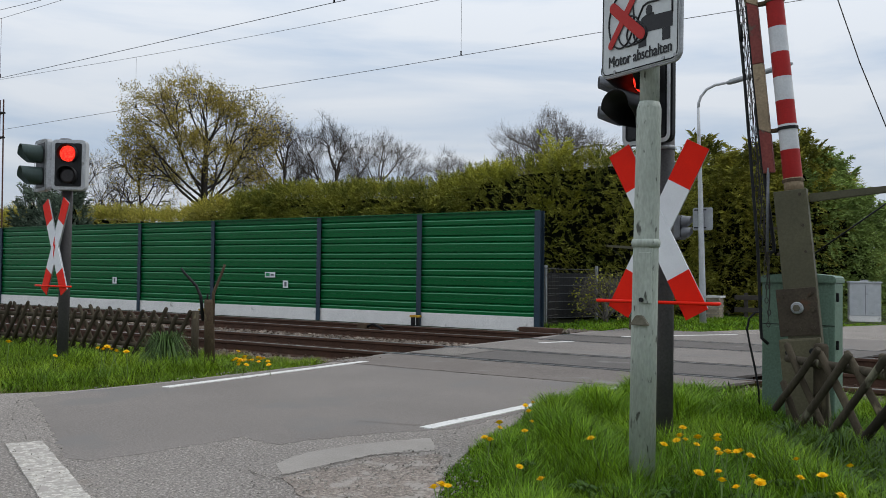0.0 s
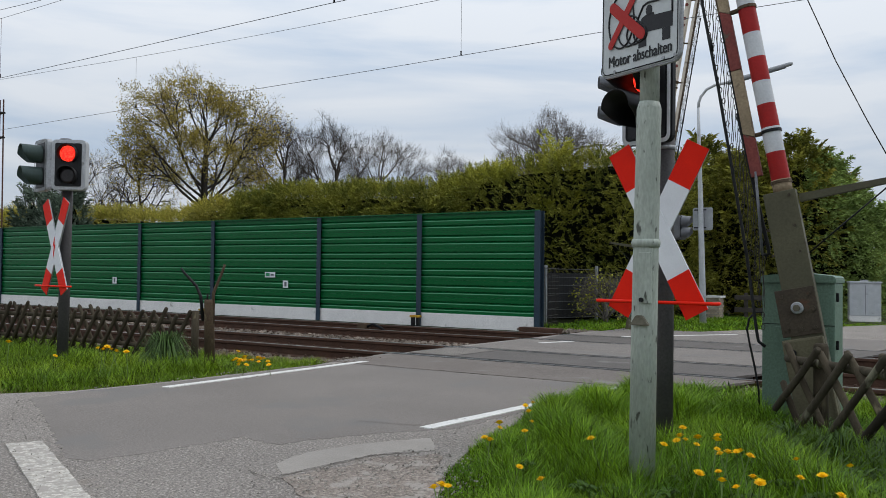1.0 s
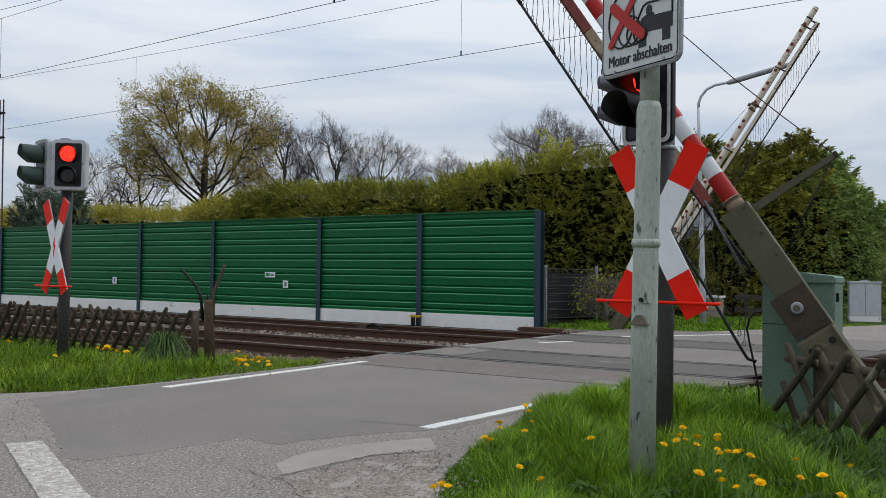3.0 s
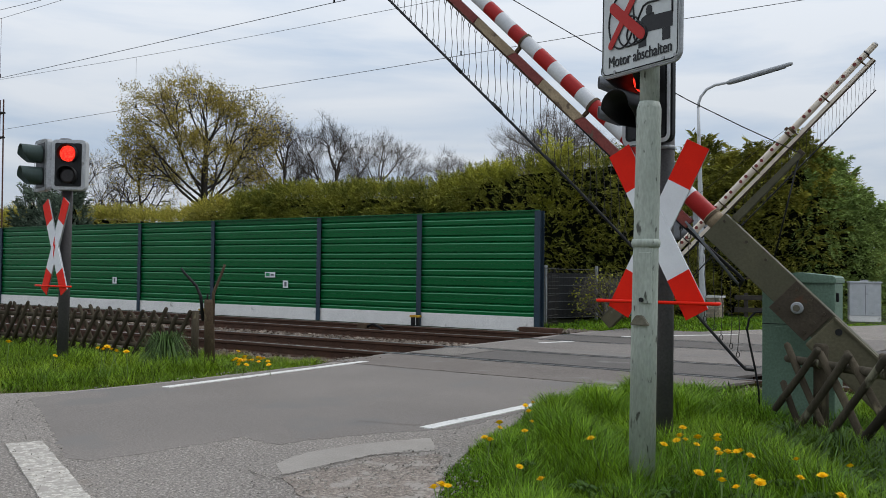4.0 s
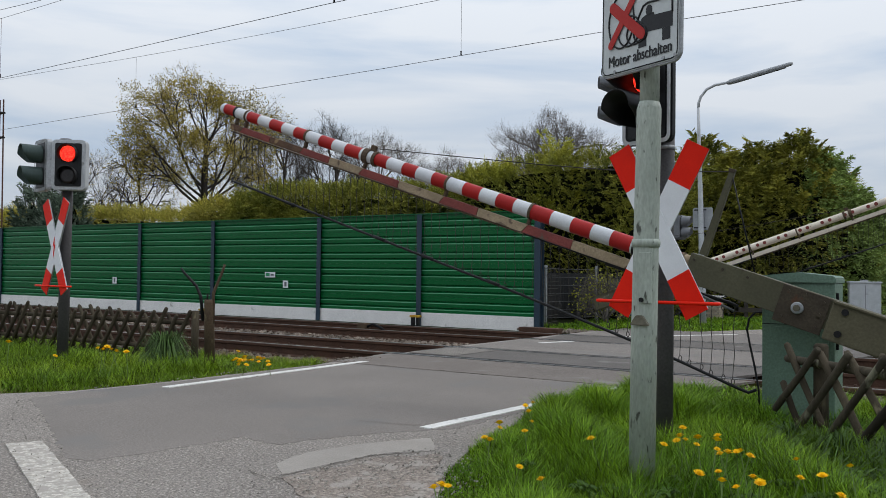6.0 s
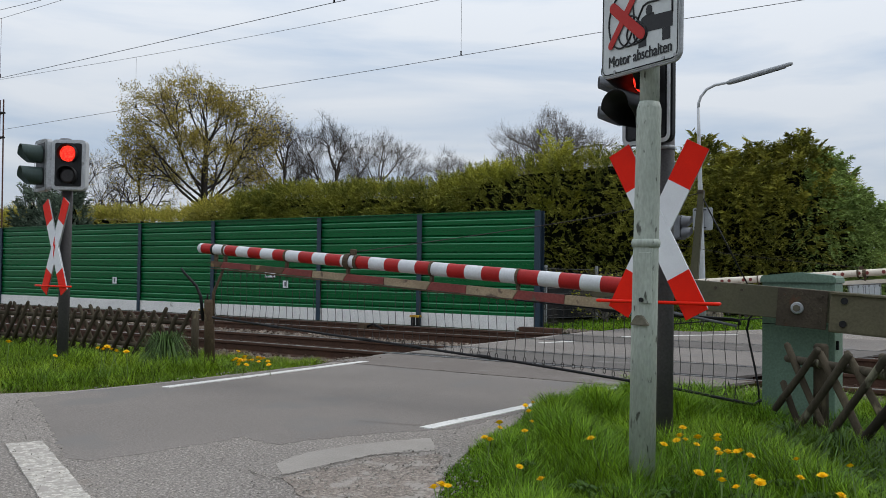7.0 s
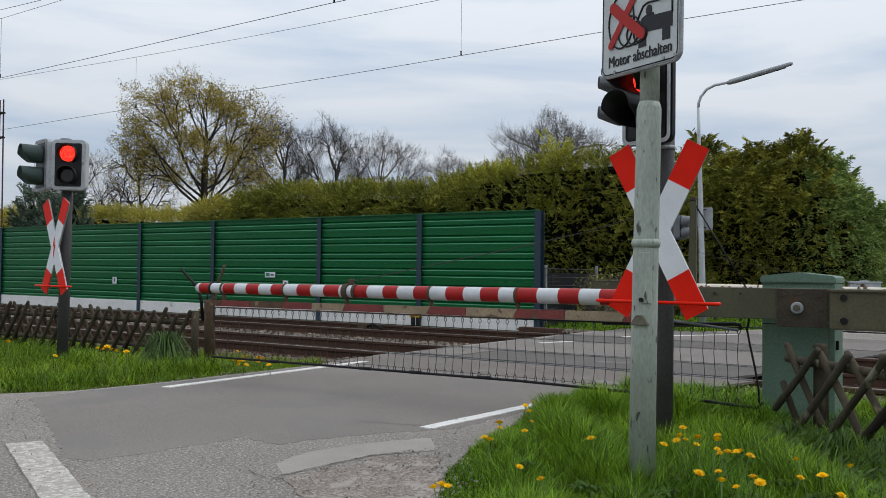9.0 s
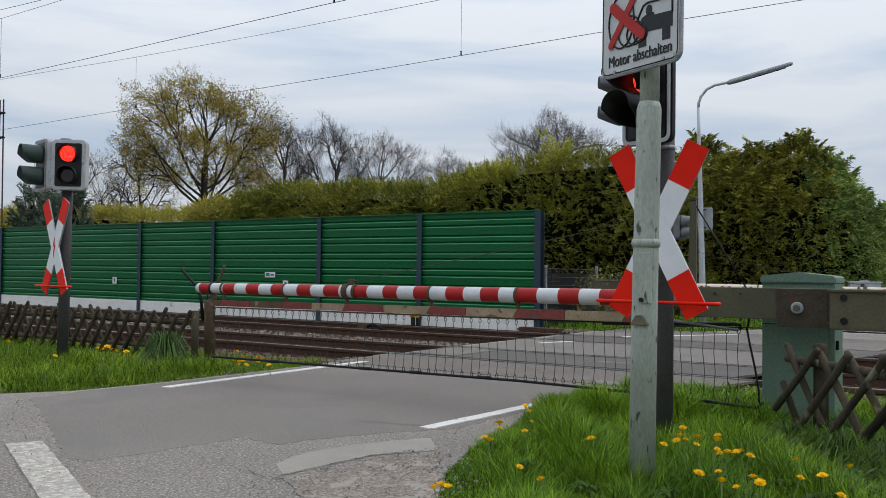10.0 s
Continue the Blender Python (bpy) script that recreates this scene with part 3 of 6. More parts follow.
def in_outline(x, y, pts):
    inside = np.zeros(len(x), bool)
    for (xa, ya), (xb, yb) in zip(pts, pts[1:] + pts[:1]):
        inside ^= ((ya > y) != (yb > y)) & (x < (xb - xa) * (y - ya) / (yb - ya + 1e-12) + xa)
    return inside


def stone_field(label, fields, material="ballast", bare=None):
    vs, fs, at = [], [], 0
    for fld in fields:
        v, fc = stones(*fld)
        if bare:
            c = v.reshape(-1, 6, 3)
            for outline in bare:
                c = c[~in_outline(c[:, 0, 0], c[:, 0, 1], outline)]
            v, fc = c.reshape(-1, 3), fc[:len(c) * 8]
        vs.append(v), fs.append(fc + at)
        at += len(v)
    me = bpy.data.meshes.new("ballast_stones")
    me.from_pydata(np.concatenate(vs).tolist(), [], np.concatenate(fs).tolist())
    me.materials.append(M[material])
    tagged(part("ballast_stones", me, None), label, "gravel", kind="stuff")


stone_field("grey broken ballast stones along the tracks", [
    (5000, -30, -8.0, 12.1, 13.75, -0.15, 0.045), (2600, -20, -8.0, 10.35, 11.6, -0.17, 0.04), (1800, -20, -8.0, 14.2, 15.45, -0.17, 0.04),
    (1200, -14, -7.95, 9.1, 10.1, -0.16, 0.035), (1500, -30, -8.1, 15.75, 16.9, -0.16, 0.045),
    (420, -7.95, -7.55, 8.75, 9.5, -0.02, 0.022), (900, -3.55, -0.5, 8.75, 10.1, -0.06, 0.035), (900, -3.2, 4, 10.4, 16.8, -0.17, 0.045), (500, -9.6, -8.0, 16.6, 17.4, -0.03, 0.03)])

stone_field("loose grit and small stones on the worn asphalt", [
    (2200, -6.6, -2.7, 2.3, 4.4, 0.002, 0.0055), (900, -3.6, -2.6, 3.4, 4.8, 0.004, 0.008), (500, -9.0, -6.4, 3.0, 4.4, 0.002, 0.007), (400, -3.75, -3.4, 4.8, 8.6, 0.004, 0.006), (200, -7.75, -7.5, 5.0, 9.0, 0.004, 0.008)], "grit", (SMOOTH, PALE))


def crack(points, w, seed):
    rnd = random.Random(seed)
    pts = []
    for (xa, ya), (xb, yb) in zip(points, points[1:]):
        n = max(2, int(math.hypot(xb - xa, yb - ya) / 0.06))
        pts += [(xa + (xb - xa) * k / n + rnd.uniform(-0.012, 0.012), ya + (yb - ya) * k / n + rnd.uniform(-0.012, 0.012)) for k in range(n)]
    own = bmesh.new()
    rows = []
    for k, (x, y) in enumerate(pts):
        x2, y2 = pts[min(k + 1, len(pts) - 1)]
        x1, y1 = pts[max(k - 1, 0)]
        d = Vector((x2 - x1, y2 - y1)).normalized()
        ww = w * rnd.uniform(0.3, 1.0)
        rows.append([own.verts.new((x - d.y * ww, y + d.x * ww, 0.0068)), own.verts.new((x + d.y * ww, y - d.x * ww, 0.0068))])
    for a_, b_ in zip(rows, rows[1:]):
        own.faces.new((a_[0], a_[1], b_[1], b_[0]))
    tagged(part("crack", own, "crack"), "thin dark crack in the asphalt", "crack", group="cracks in the asphalt", kind="structure")


crack([(-3.64, 3.71), (-3.61, 3.96), (-3.6, 4.42), (-3.38, 4.82)], 0.008, 7)
crack([(-3.86, 3.66), (-3.68, 3.62), (-3.5, 3.66)], 0.008, 8)
crack([(-4.5, 5.4), (-4.1, 5.5), (-3.8, 5.55)], 0.008, 1)
crack([(-7.5, 8.72), (-6.2, 8.7), (-5.0, 8.8), (-3.9, 8.75)], 0.014, 2)
crack([(-6.9, 9.6), (-5.6, 9.55), (-4.6, 9.7), (-3.5, 9.6)], 0.010, 3)
crack([(-7.2, 12.6), (-5.8, 12.7), (-4.4, 12.55), (-3.3, 12.7)], 0.014, 5)

# ---- noise barrier ----
WALL_Y = 17.15
POST_X = [-9.35, -12.46, -15.59, -19.53, -22.73, -26.55, -30.25, -34.0, -37.8, -41.5]
wall = thing("noise_barrier", "green ribbed metal noise barrier on a pale concrete base", "noise barrier", Matrix.Translation((0, WALL_Y, 0)), kind="structure")
BOARD = 2.268 / 6


def board_mesh(width):
    """One cassette: three proud bands, each with a sloping ledge above and a recess below."""
    z = BOARD
    prof = [(0.046, 0.0), (0.046, 0.064), (0.040, 0.082), (0.014, 0.106), (0.010, 0.118), (0.040, 0.121), (0.046, 0.127), (0.046, 0.212), (0.040, 0.230), (0.014, 0.254),
            (0.010, 0.266), (0.040, 0.269), (0.046, 0.275), (0.046, z - 0.003), (-0.05, z - 0.003), (-0.05, 0.0)]
    own = bmesh.new()
    a, b = ([own.verts.new((x, 0.02 - d, zz)) for d, zz in prof] for x in (-width / 2, width / 2))
    for k in range(len(prof)):
        fc = own.faces.new((a[k], a[(k + 1) % len(prof)], b[(k + 1) % len(prof)], b[k]))
        # lip faces get the paler green, their highlight is coloured in
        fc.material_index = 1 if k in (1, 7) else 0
    own.faces.new(a), own.faces.new(b[::-1])
    bmesh.ops.recalc_face_normals(own, faces=own.faces)
    return mesh_of(own, ("green", "green_highlight"), "board")


def h_post_mesh(hgt):
    own = bmesh.new()
    box(0.135, 0.014, hgt, (0, -0.09, hgt / 2), 0, own)
    box(0.135, 0.014, hgt, (0, 0.09, hgt / 2), 0, own)
    box(0.012, 0.166, hgt, (0, 0, hgt / 2), 0, own)
    return mesh_of(own, "post_grey", "post")


post_mesh = h_post_mesh(2.575)
boards = {}
for i, px in enumerate(POST_X):
    part("post", post_mesh, None, wall, "", Matrix.Translation((px, 0, -0.08)))
    if i + 1 < len(POST_X):
        w = px - POST_X[i + 1] - 0.03
        key = round(w, 1)
        if key not in boards:
            boards[key] = board_mesh(w)
        mid = (px + POST_X[i + 1]) / 2
        for k in range(6):
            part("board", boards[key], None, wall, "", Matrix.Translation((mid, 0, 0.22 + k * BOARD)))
        part("base_slab", box(w, 0.12, 0.42, (mid, 0, 0.01), 0.008), "concrete", wall, "pale concrete base slab")
        part("capping", box(w, 0.14, 0.03, (mid, 0, 0.22 + 6 * BOARD + 0.012), 0.005), "green", wall)
for px, pz, w, hh, mt in ((-17.32, 1.04, 0.38, 0.14, "green_tag"), (-16.75, 0.80, 0.19, 0.19, "white"), (-23.92, 0.80, 0.20, 0.20, "white")):
    pl = thing("notice_plate", "small white notice plate on the green barrier", "sign", Matrix.Translation((px, WALL_Y - 0.062, pz)), group="notice plates on the barrier")
    part("plate", box(w, 0.006, hh, bevel=0.002), "white", pl)
    part("print_bar", box(w * 0.38, 0.003, hh * 0.6, (-w * 0.22 if mt == "green_tag" else 0, -0.005, 0)), "green_tag" if mt == "green_tag" else "hood_grey", pl, "faint unreadable print")
    if mt == "green_tag":
        part("print_bar", box(w * 0.3, 0.003, hh * 0.35, (w * 0.22, -0.005, 0)), "hood_grey", pl)


# ---- level crossing barriers ----
ANGLES = [(0.0, 84.3), (0.3, 84.2), (0.5, 83.5), (1.0, 79.2), (1.5, 74.2), (2.0, 68.2), (2.5, 61.7), (3.0, 55.9), (3.5, 50.0), (4.0, 44.0), (4.5, 38.1), (5.0, 31.7), (5.5, 25.3),
          (6.0, 18.2), (6.5, 10.8), (6.8, 6.55), (7.0, 3.9), (7.2, 1.2), (7.5, -0.3), (8.0, -0.12), (10.0, -0.12)]
MOVES = []
ROD_L = 0.54


def ring(r_in, r_out, w, axis="X", n=14):
    own = bmesh.new()
    lanes = []
    for rr, xx in ((r_out, -w / 2), (r_out, w / 2), (r_in, w / 2), (r_in, -w / 2)):
        lanes.append([own.verts.new((xx, rr * math.cos(2 * math.pi * k / n), rr * math.sin(2 * math.pi * k / n))) for k in range(n)])
    for a, b in zip(lanes, lanes[1:] + lanes[:1]):
        for k in range(n):
            own.faces.new((a[k], a[(k + 1) % n], b[(k + 1) % n], b[k]))
    bmesh.ops.recalc_face_normals(own, faces=own.faces)
    return own


def beam_piece(a, b, h2, slant_b, slant_a, y):
    """One painted stretch of the beam; the paint changes along a slanted line."""
    o = [(a + slant_a + 0.002, -h2), (b + slant_b - 0.002, -h2), (b - slant_b - 0.002, h2), (a - slant_a + 0.002, h2)]
    return prism(o, 0.055, 0.003, m=Matrix.Translation((0, y, -0.118)))


def build_barrier(place, heading, label, near):
    """A swing barrier: the empty sits at the pivot, its x runs along the boom, its y to the viewer's side (near) or away."""
    ob = thing("barrier", label, "level crossing barrier", group="barriers of the crossing")
    bz = 0.045
    L0, L1 = 0.895, 6.41
    rad = lambda s: 0.073 - 0.016 * (s - L0) / (L1 - L0)
    ya = 0.0
    # striped boom
    edges = [L0, 1.0, 1.22, 1.42, 1.609, 1.796, 1.993, 2.195, 2.408, 2.58, 2.768, 2.948, 3.138, 3.333, 3.499, 3.689, 3.857, 4.048, 4.236, 4.40,
             4.595, 4.766, 4.947, 5.139, 5.304, 5.48, 5.659, 5.833, 6.002, 6.2, 6.366, L1]
    for k, (s0, s1) in enumerate(zip(edges, edges[1:])):
        mt = ("faded_white" if k == 0 else "boom_red" if k % 2 else "boom_white") if near else "boom_cream"
        own = tube([(s0, ya, bz), (s1, ya, bz)], [rad(s0), rad(s1)], 20, caps=(k in (0, len(edges) - 2)))
        part("boom_band", own, mt, ob, "red band" if mt == "boom_red" else "pale band")
    own = tube([(L1, ya, bz), (L1 + 0.02, ya, bz), (L1 + 0.035, ya, bz)], [rad(L1), rad(L1) * 0.8, rad(L1) * 0.4], 16)
    part("boom_cap", own, "boom_white", ob)
    for s in (0.98, 1.39, 2.41, 3.33, 5.14, 6.03, 6.2):
        part("boom_collar", _at(ring(rad(s) - 0.002, rad(s) + 0.008, 0.024), s, ya, bz), "iron" if s in (1.39, 6.2) else "rust_post", ob)
    # stay clamp
    cl = part("stay_clamp", _at(ring(rad(4.33) - 0.002, rad(4.33) + 0.016, 0.06), 4.33, ya, bz), "rust_post", ob, "rusty clamp for the stay wire")
    part("lug", box(0.07, 0.03, 0.06, (4.28, ya, bz + 0.095), 0.008), "rust_post", cl)
    part("band", _at(ring(rad(4.22) - 0.002, rad(4.22) + 0.012, 0.035), 4.22, ya, bz), "rust_post", cl)
    # lower beam in faded segments
    edges = [1.06, 1.39, 1.93, 2.41, 2.92, 3.33, 3.85, 4.33, 4.75, 5.14, 5.6, 6.03, 6.2]
    for k, (a, b) in enumerate(zip(edges, edges[1:])):
        mt = ("beam_brown" if k in (9, 11) else "faded_white" if k % 2 else "faded_red") if near else "boom_cream"
        part("beam_segment", beam_piece(a, b, 0.042 - 0.001 * k, 0.022 if k % 2 == 0 else 0.0, 0.022 if k % 2 else 0.0, ya), mt, ob, "faded red beam" if mt == "faded_red" else "rusty brown beam end" if mt == "beam_brown" else "peeling cream beam")
        part("beam_lip", box(b - a - 0.002, 0.075, 0.012, ((a + b) / 2, ya, -0.168)), "iron" if k < 3 else "rust_post", ob)
    for s in (1.39, 2.41, 3.33, 4.33, 5.14, 6.03, 6.17):
        part("beam_hanger", box(0.03, 0.04, 0.09, (s, ya, -0.055), 0.006), "rust_post", ob)
    # a grey rod given black iron: the arm's shade is in its colour
    part("guard_bar", tube([(0.44, ya, -0.185), (0.45, ya, -0.15), (0.50, ya, -0.145), (1.1, ya, -0.165), (1.6, ya, -0.178)], 0.015, 8), "iron", ob, "guard bar below the arm with shade put into its black")
    part("beam_brace", tube([(0.45, ya + 0.05, -0.19), (1.1, ya + 0.05, -0.12)], 0.011, 6), "hood_grey", ob)
    # arm, bearing plate, counterweight
    side = 1 if near else -1
    arm = part("arm", box(1.85, 0.09, 0.24, (-0.025, side * 0.06, 0.028), 0.006), "olive", ob, "weathered olive steel arm")
    for s, q in ((0.42, 0.10), (0.62, 0.10), (0.42, -0.10), (0.62, -0.10), (0.86, 0.1)):
        part("bolt", tube([(s, side * 0.1, q), (s, side * 0.118, q)], 0.012, 6), "olive_rust", arm)
    bear = part("bearing_plate", box(0.36, 0.014, 0.29, (-0.03, side * 0.113, 0.0), 0.004), "olive_rust", ob, "brown bolted bearing plate")
    for s, q in ((-0.16, 0.1), (-0.02, 0.115), (0.1, 0.1), (0.1, -0.1), (-0.16, -0.1), (-0.16, 0.0)):
        part("bolt", tube([(s, side * 0.118, q), (s, side * 0.137, q)], 0.016, 6), "olive_rust", bear)
    hub = part("pivot_hub", tube([(0, side * 0.11, 0), (0, side * 0.14, 0), (0, side * 0.146, 0)], [0.046, 0.046, 0.038], 20), "galv", ob, "grey pivot hub")
    part("nut", tube([(0, side * 0.14, 0), (0, side * 0.17, 0)], 0.027, 6), "lichen", hub)
    part("pivot_shaft", tube([(0, side * 0.1, 0), (0, -side * 0.28, 0)], 0.03, 10), "iron", ob)
    cw = part("counterweight", box(0.86, 0.15, 0.30, (-0.66, side * 0.085, -0.005), 0.016), "weight", ob, "weathered olive-brown steel counterweight")
    part("front_frame", box(0.86, 0.02, 0.018, (-0.66, side * 0.166, 0.136), 0.004), "weight", cw)
    for q in (0.085, -0.085):
        part("bolt", tube([(-0.33, side * 0.158, q), (-0.33, side * 0.176, q)], 0.026, 10), "iron", cw)
    # stay mast, stay wire and its back brace
    part("stay_mast", prism([(0.80, 0.15), (0.865, 0.15), (0.845, 0.87), (0.80, 0.87)], 0.045, 0.004, m=Matrix.Translation((0, -0.03, 0))), "olive", ob, "olive stay mast")
    part("stay_head", box(0.05, 0.055, 0.03, (0.825, -0.005, 0.865), 0.006), "olive_rust", ob)
    part("stay_wire", tube([(0.85, 0, 0.85), (1.3, 0, 0.725), (1.8, 0, 0.60), (2.4, 0, 0.48), (3.2, 0, 0.335), (4.28, 0, 0.14)], 0.0042, 6), "wire", ob, "thin steel stay wire")
    part("stay_brace", tube([(0.81, 0, 0.82), (0.40, 0, 0.14)], 0.006, 6), "iron", ob)
    if not near:
        for k in range(13):
            for e in (0.0, 0.14):
                s = 1.3 + k * 0.42 + e
                if s < L1 - 0.1:
                    part("reflector_disc", tube([(s, -rad(s) - 0.004, bz), (s, -rad(s) + 0.006, bz)], 0.034, 10), "faded_red", ob, "dull red reflector disc")
    # hanging grille: every rod swings on its hook, the foot bar follows them
    def rod_mesh(L):
        rod = bmesh.new()
        tube([(0, 0, -0.045), (0.006, 0, -0.2), (-0.008, 0, -0.36), (0.004, 0, -L + 0.045)], 0.0029, 5, rod)
        for zc in (-0.022, -L + 0.022):
            tube([(0.013 * math.sin(a), 0, zc + 0.022 * math.cos(a)) for a in [k * math.pi / 4 for k in range(9)]], 0.0035, 5, rod, caps=False)
        return mesh_of(rod, "wire", "rod")

    meshes = [rod_mesh(ROD_L + 0.015 * e) for e in range(5)]
    rods = []
    for k in range(62):
        s = 0.46 + k * 0.0935
        r = part("grille_rod", meshes[max(0, 4 - k // 3)], None, ob)
        rods.append((r, (s, 0, -0.178), (k * 53 % 7 - 3) * 0.35))
    bar = bmesh.new()
    tube([(0.27, 0, -0.03), (0.32, 0, -0.075), (0.40, 0, -0.074), (1.0, 0, -0.038), (2.4, 0, -0.008), (6.2, 0, 0)], 0.0125, 8, bar)
    for s in (2.75, 3.5, 4.1, 5.3):
        tube([(s - 0.07, 0, -0.003), (s + 0.07, 0, -0.003)], 0.017, 8, bar)
    foot = part("grille_foot_bar", bar, "iron", ob, "dark foot bar of the hanging grille")
    MOVES.append((ob, rods, foot, place, heading, 0.0 if near else 1.0))
    return ob


def _at(bm, x, y, z):
    bm.transform(Matrix.Translation((x, y, z)))
    return bm


near_barrier = build_barrier((-1.717, 7.323, 0.9105), 183.71, "red and white striped barrier boom with hanging grille", True)
far_barrier = build_barrier((-7.44, 18.15, 0.875), 0.0, "worn white barrier boom with red discs and grille", False)


def motions():
    for ob, rods, foot, place, heading, lag in MOVES:
        # the far boom comes down a trifle later
        turns = [(t, a + lag * min(1.0, max(0.0, a) / 15)) for t, a in ANGLES]
        walk(ob, [(t, pose(*place, 0, 0, heading) @ pose(0, 0, 0, 0, -a, 0)) for t, a in turns])
        for r, p, wob in rods:
            walk(r, [(t, pose(*p, 0, a + wob, 0)) for t, a in turns])
        walk(foot, [(t, pose(-ROD_L * math.sin(radians(a)), 0, -0.178 - ROD_L * math.cos(radians(a)))) for t, a in turns])


# ---- signals, crosses and signs ----
def build_head(parent, p, turn, plate_w, plate_h, hood_mat, lit=True, pitch_=0.30, body_mat="housing", hood_len=0.26, deep=0.16, size=1.0):
    """A two-lamp signal head; it faces local -y."""
    head = part("signal_head", prism(rounded(plate_w, plate_h, 0.05), deep, 0.008, m=Matrix.Translation((0, -0.02, 0))), body_mat, parent, "signal head in a grey housing", pose(*p, 0, 0, turn))
    face = part("face_plate", prism(rounded(plate_w - 0.09, plate_h - 0.09, 0.02), 0.014, 0.002, m=Matrix.Translation((0, -0.032, 0))), "black", head, "black face plate")
    for k, z in enumerate((pitch_ / 2, -pitch_ / 2)):
        part("lens", tube([(0, -0.033, z), (0, -0.05, z), (0, -0.056, z)], [0.098 * size, 0.098 * size, 0.07 * size], 24), "red_lamp" if (k == 0 and lit) else "dark_lens", head, "lit red lens" if (k == 0 and lit) else "unlit dark lens")
        own = bmesh.new()
        arcs = []
        for d, y in ((0.115 * size, -0.03), (0.118 * size, -0.03 - hood_len)):
            for inner in (0, 0.006):
                row = []
                for i in range(21):
                    a = radians(-62 + 304 * i / 20)
                    cut = 0.5 * hood_len * max(0, -math.sin(a)) if y < -0.1 else 0
                    row.append(own.verts.new(((d - inner) * math.cos(a), y + cut, z + (d - inner) * math.sin(a))))
                arcs.append(row)
        for a, b in ((arcs[0], arcs[2]), (arcs[3], arcs[1]), (arcs[2], arcs[3])):
            for i in range(20):
                own.faces.new((a[i], a[i + 1], b[i + 1], b[i])).smooth = True
        bmesh.ops.recalc_face_normals(own, faces=own.faces)
        part("hood", own, hood_mat, head, "half-open lamp hood")
    return head


def build_cross(p, turn, flash=False):
    ob = thing("saint_andrews_cross", "red and white crossed warning boards on a pole", "crossing sign", pose(*p, 0, 0, turn), group="warning crosses")
    ang, half, w = 27.5, 0.632, 0.172
    for k, s in enumerate((1, -1)):
        arm = thing_part(ob, "board", k)
        arm.matrix_basis = pose(0, -0.006 * k, 0, 0, s * ang, 0)
        for lo, hi, mt in ((-half, -0.34, "red"), (-0.34, 0.34, "white"), (0.34, half, "red")):
            part("red_end" if mt == "red" else "white_middle", box(w, 0.006, hi - lo, (0, -0.0225, (lo + hi) / 2)), mt, arm)
    bar = part("guard_rail", tube([(-0.435, 0.0, -0.485), (-0.445, -0.05, -0.485), (-0.425, -0.075, -0.485), (0.425, -0.075, -0.485), (0.445, -0.05, -0.485), (0.435, 0.0, -0.485)], 0.0115, 8), "red", ob, "thin red guard rail")
    if flash:
        part("flash_mark", prism([(0.01, 0.12), (-0.03, 0.0), (0.0, 0.01), (-0.015, -0.13), (0.035, 0.03), (0.005, 0.02)], 0.004, m=Matrix.Translation((0, -0.037, 0))), "red", ob, "small red lightning mark")
    return ob


def thing_part(ob, name, k):
    own = box(0.166, 0.018, 1.255, (0, -0.0105, 0), 0.002)
    return part(name, own, "galv", ob)


def frame_strip(w, hgt, r, t, y, name, mt, parent):
    a, b = rounded(w, hgt, r), rounded(w - 2 * t, hgt - 2 * t, r - t * 0.7)
    own = bmesh.new()
    va = [own.verts.new((x, y, z)) for x, z in a]
    vb = [own.verts.new((x, y, z)) for x, z in b]
    for k in range(len(a)):
        own.faces.new((va[k], va[(k + 1) % len(a)], vb[(k + 1) % len(a)], vb[k]))
    bmesh.ops.solidify(own, geom=own.faces[:], thickness=0.0015)
    return part(name, own, mt, parent)


# far-left signal pole
sig = thing("signal_post", "dark grey signal post with a lit red light", "crossing signal", pose(-10.3, 6.63, 0.0), group="crossing signals")
part("pole", tube([(0, 0, -0.15), (0.02, 0, 1.2), (0.035, 0, 2.12)], [0.068, 0.066, 0.064], 14), "dark_pole", sig)
for z in (1.25, 1.66):
    part("bracket", tube([(0.0, -0.02, z), (0.0, -0.1, z)], 0.022, 8), "galv", sig)
build_head(sig, (0.165, -0.075, 2.415), 40, 0.405, 0.62, "black", pitch_=0.27, hood_len=0.10)
side_head = build_head(sig, (-0.215, -0.185, 2.415), -15, 0.44, 0.64, "hood", lit=False, pitch_=0.27, hood_len=0.24, deep=0.07)
frame_strip(0.44, 0.64, 0.05, 0.03, -0.036, "white_border", "housing", side_head)
part("top_cap", tube([(0.05, -0.05, 2.72), (0.05, -0.05, 2.75)], [0.10, 0.06], 12), "hood_grey", sig)
build_cross((-10.32, 6.535, 1.41), -9, True)

# near signal pole behind the sign post
sig = thing("signal_post", "dark grey signal post with black signal heads", "crossing signal", pose(-2.27, 6.05, 0.0), group="crossing signals")
part("pole", tube([(-0.04, 0, -0.15), (-0.04, 0.01, 1.2), (-0.04, 0.02, 2.66)], [0.058, 0.055, 0.052], 16), "dark_pole", sig)
part("pole_clip", tube([(-0.04, 0.01, 2.02), (-0.04, 0.01, 2.045)], 0.06, 16), "galv", sig)
hd = build_head(sig, (-0.105, -0.15, 2.37), -15, 0.40, 0.66, "black", pitch_=0.235, body_mat="black", hood_len=0.34, deep=0.05)
frame_strip(0.40, 0.66, 0.05, 0.028, -0.036, "white_border", "white", hd)
build_head(sig, (-0.19, 0.07, 2.38), -58, 0.24, 0.40, "hood_grey", lit=False, pitch_=0.215, body_mat="black", hood_len=0.33, deep=0.05, size=0.60)
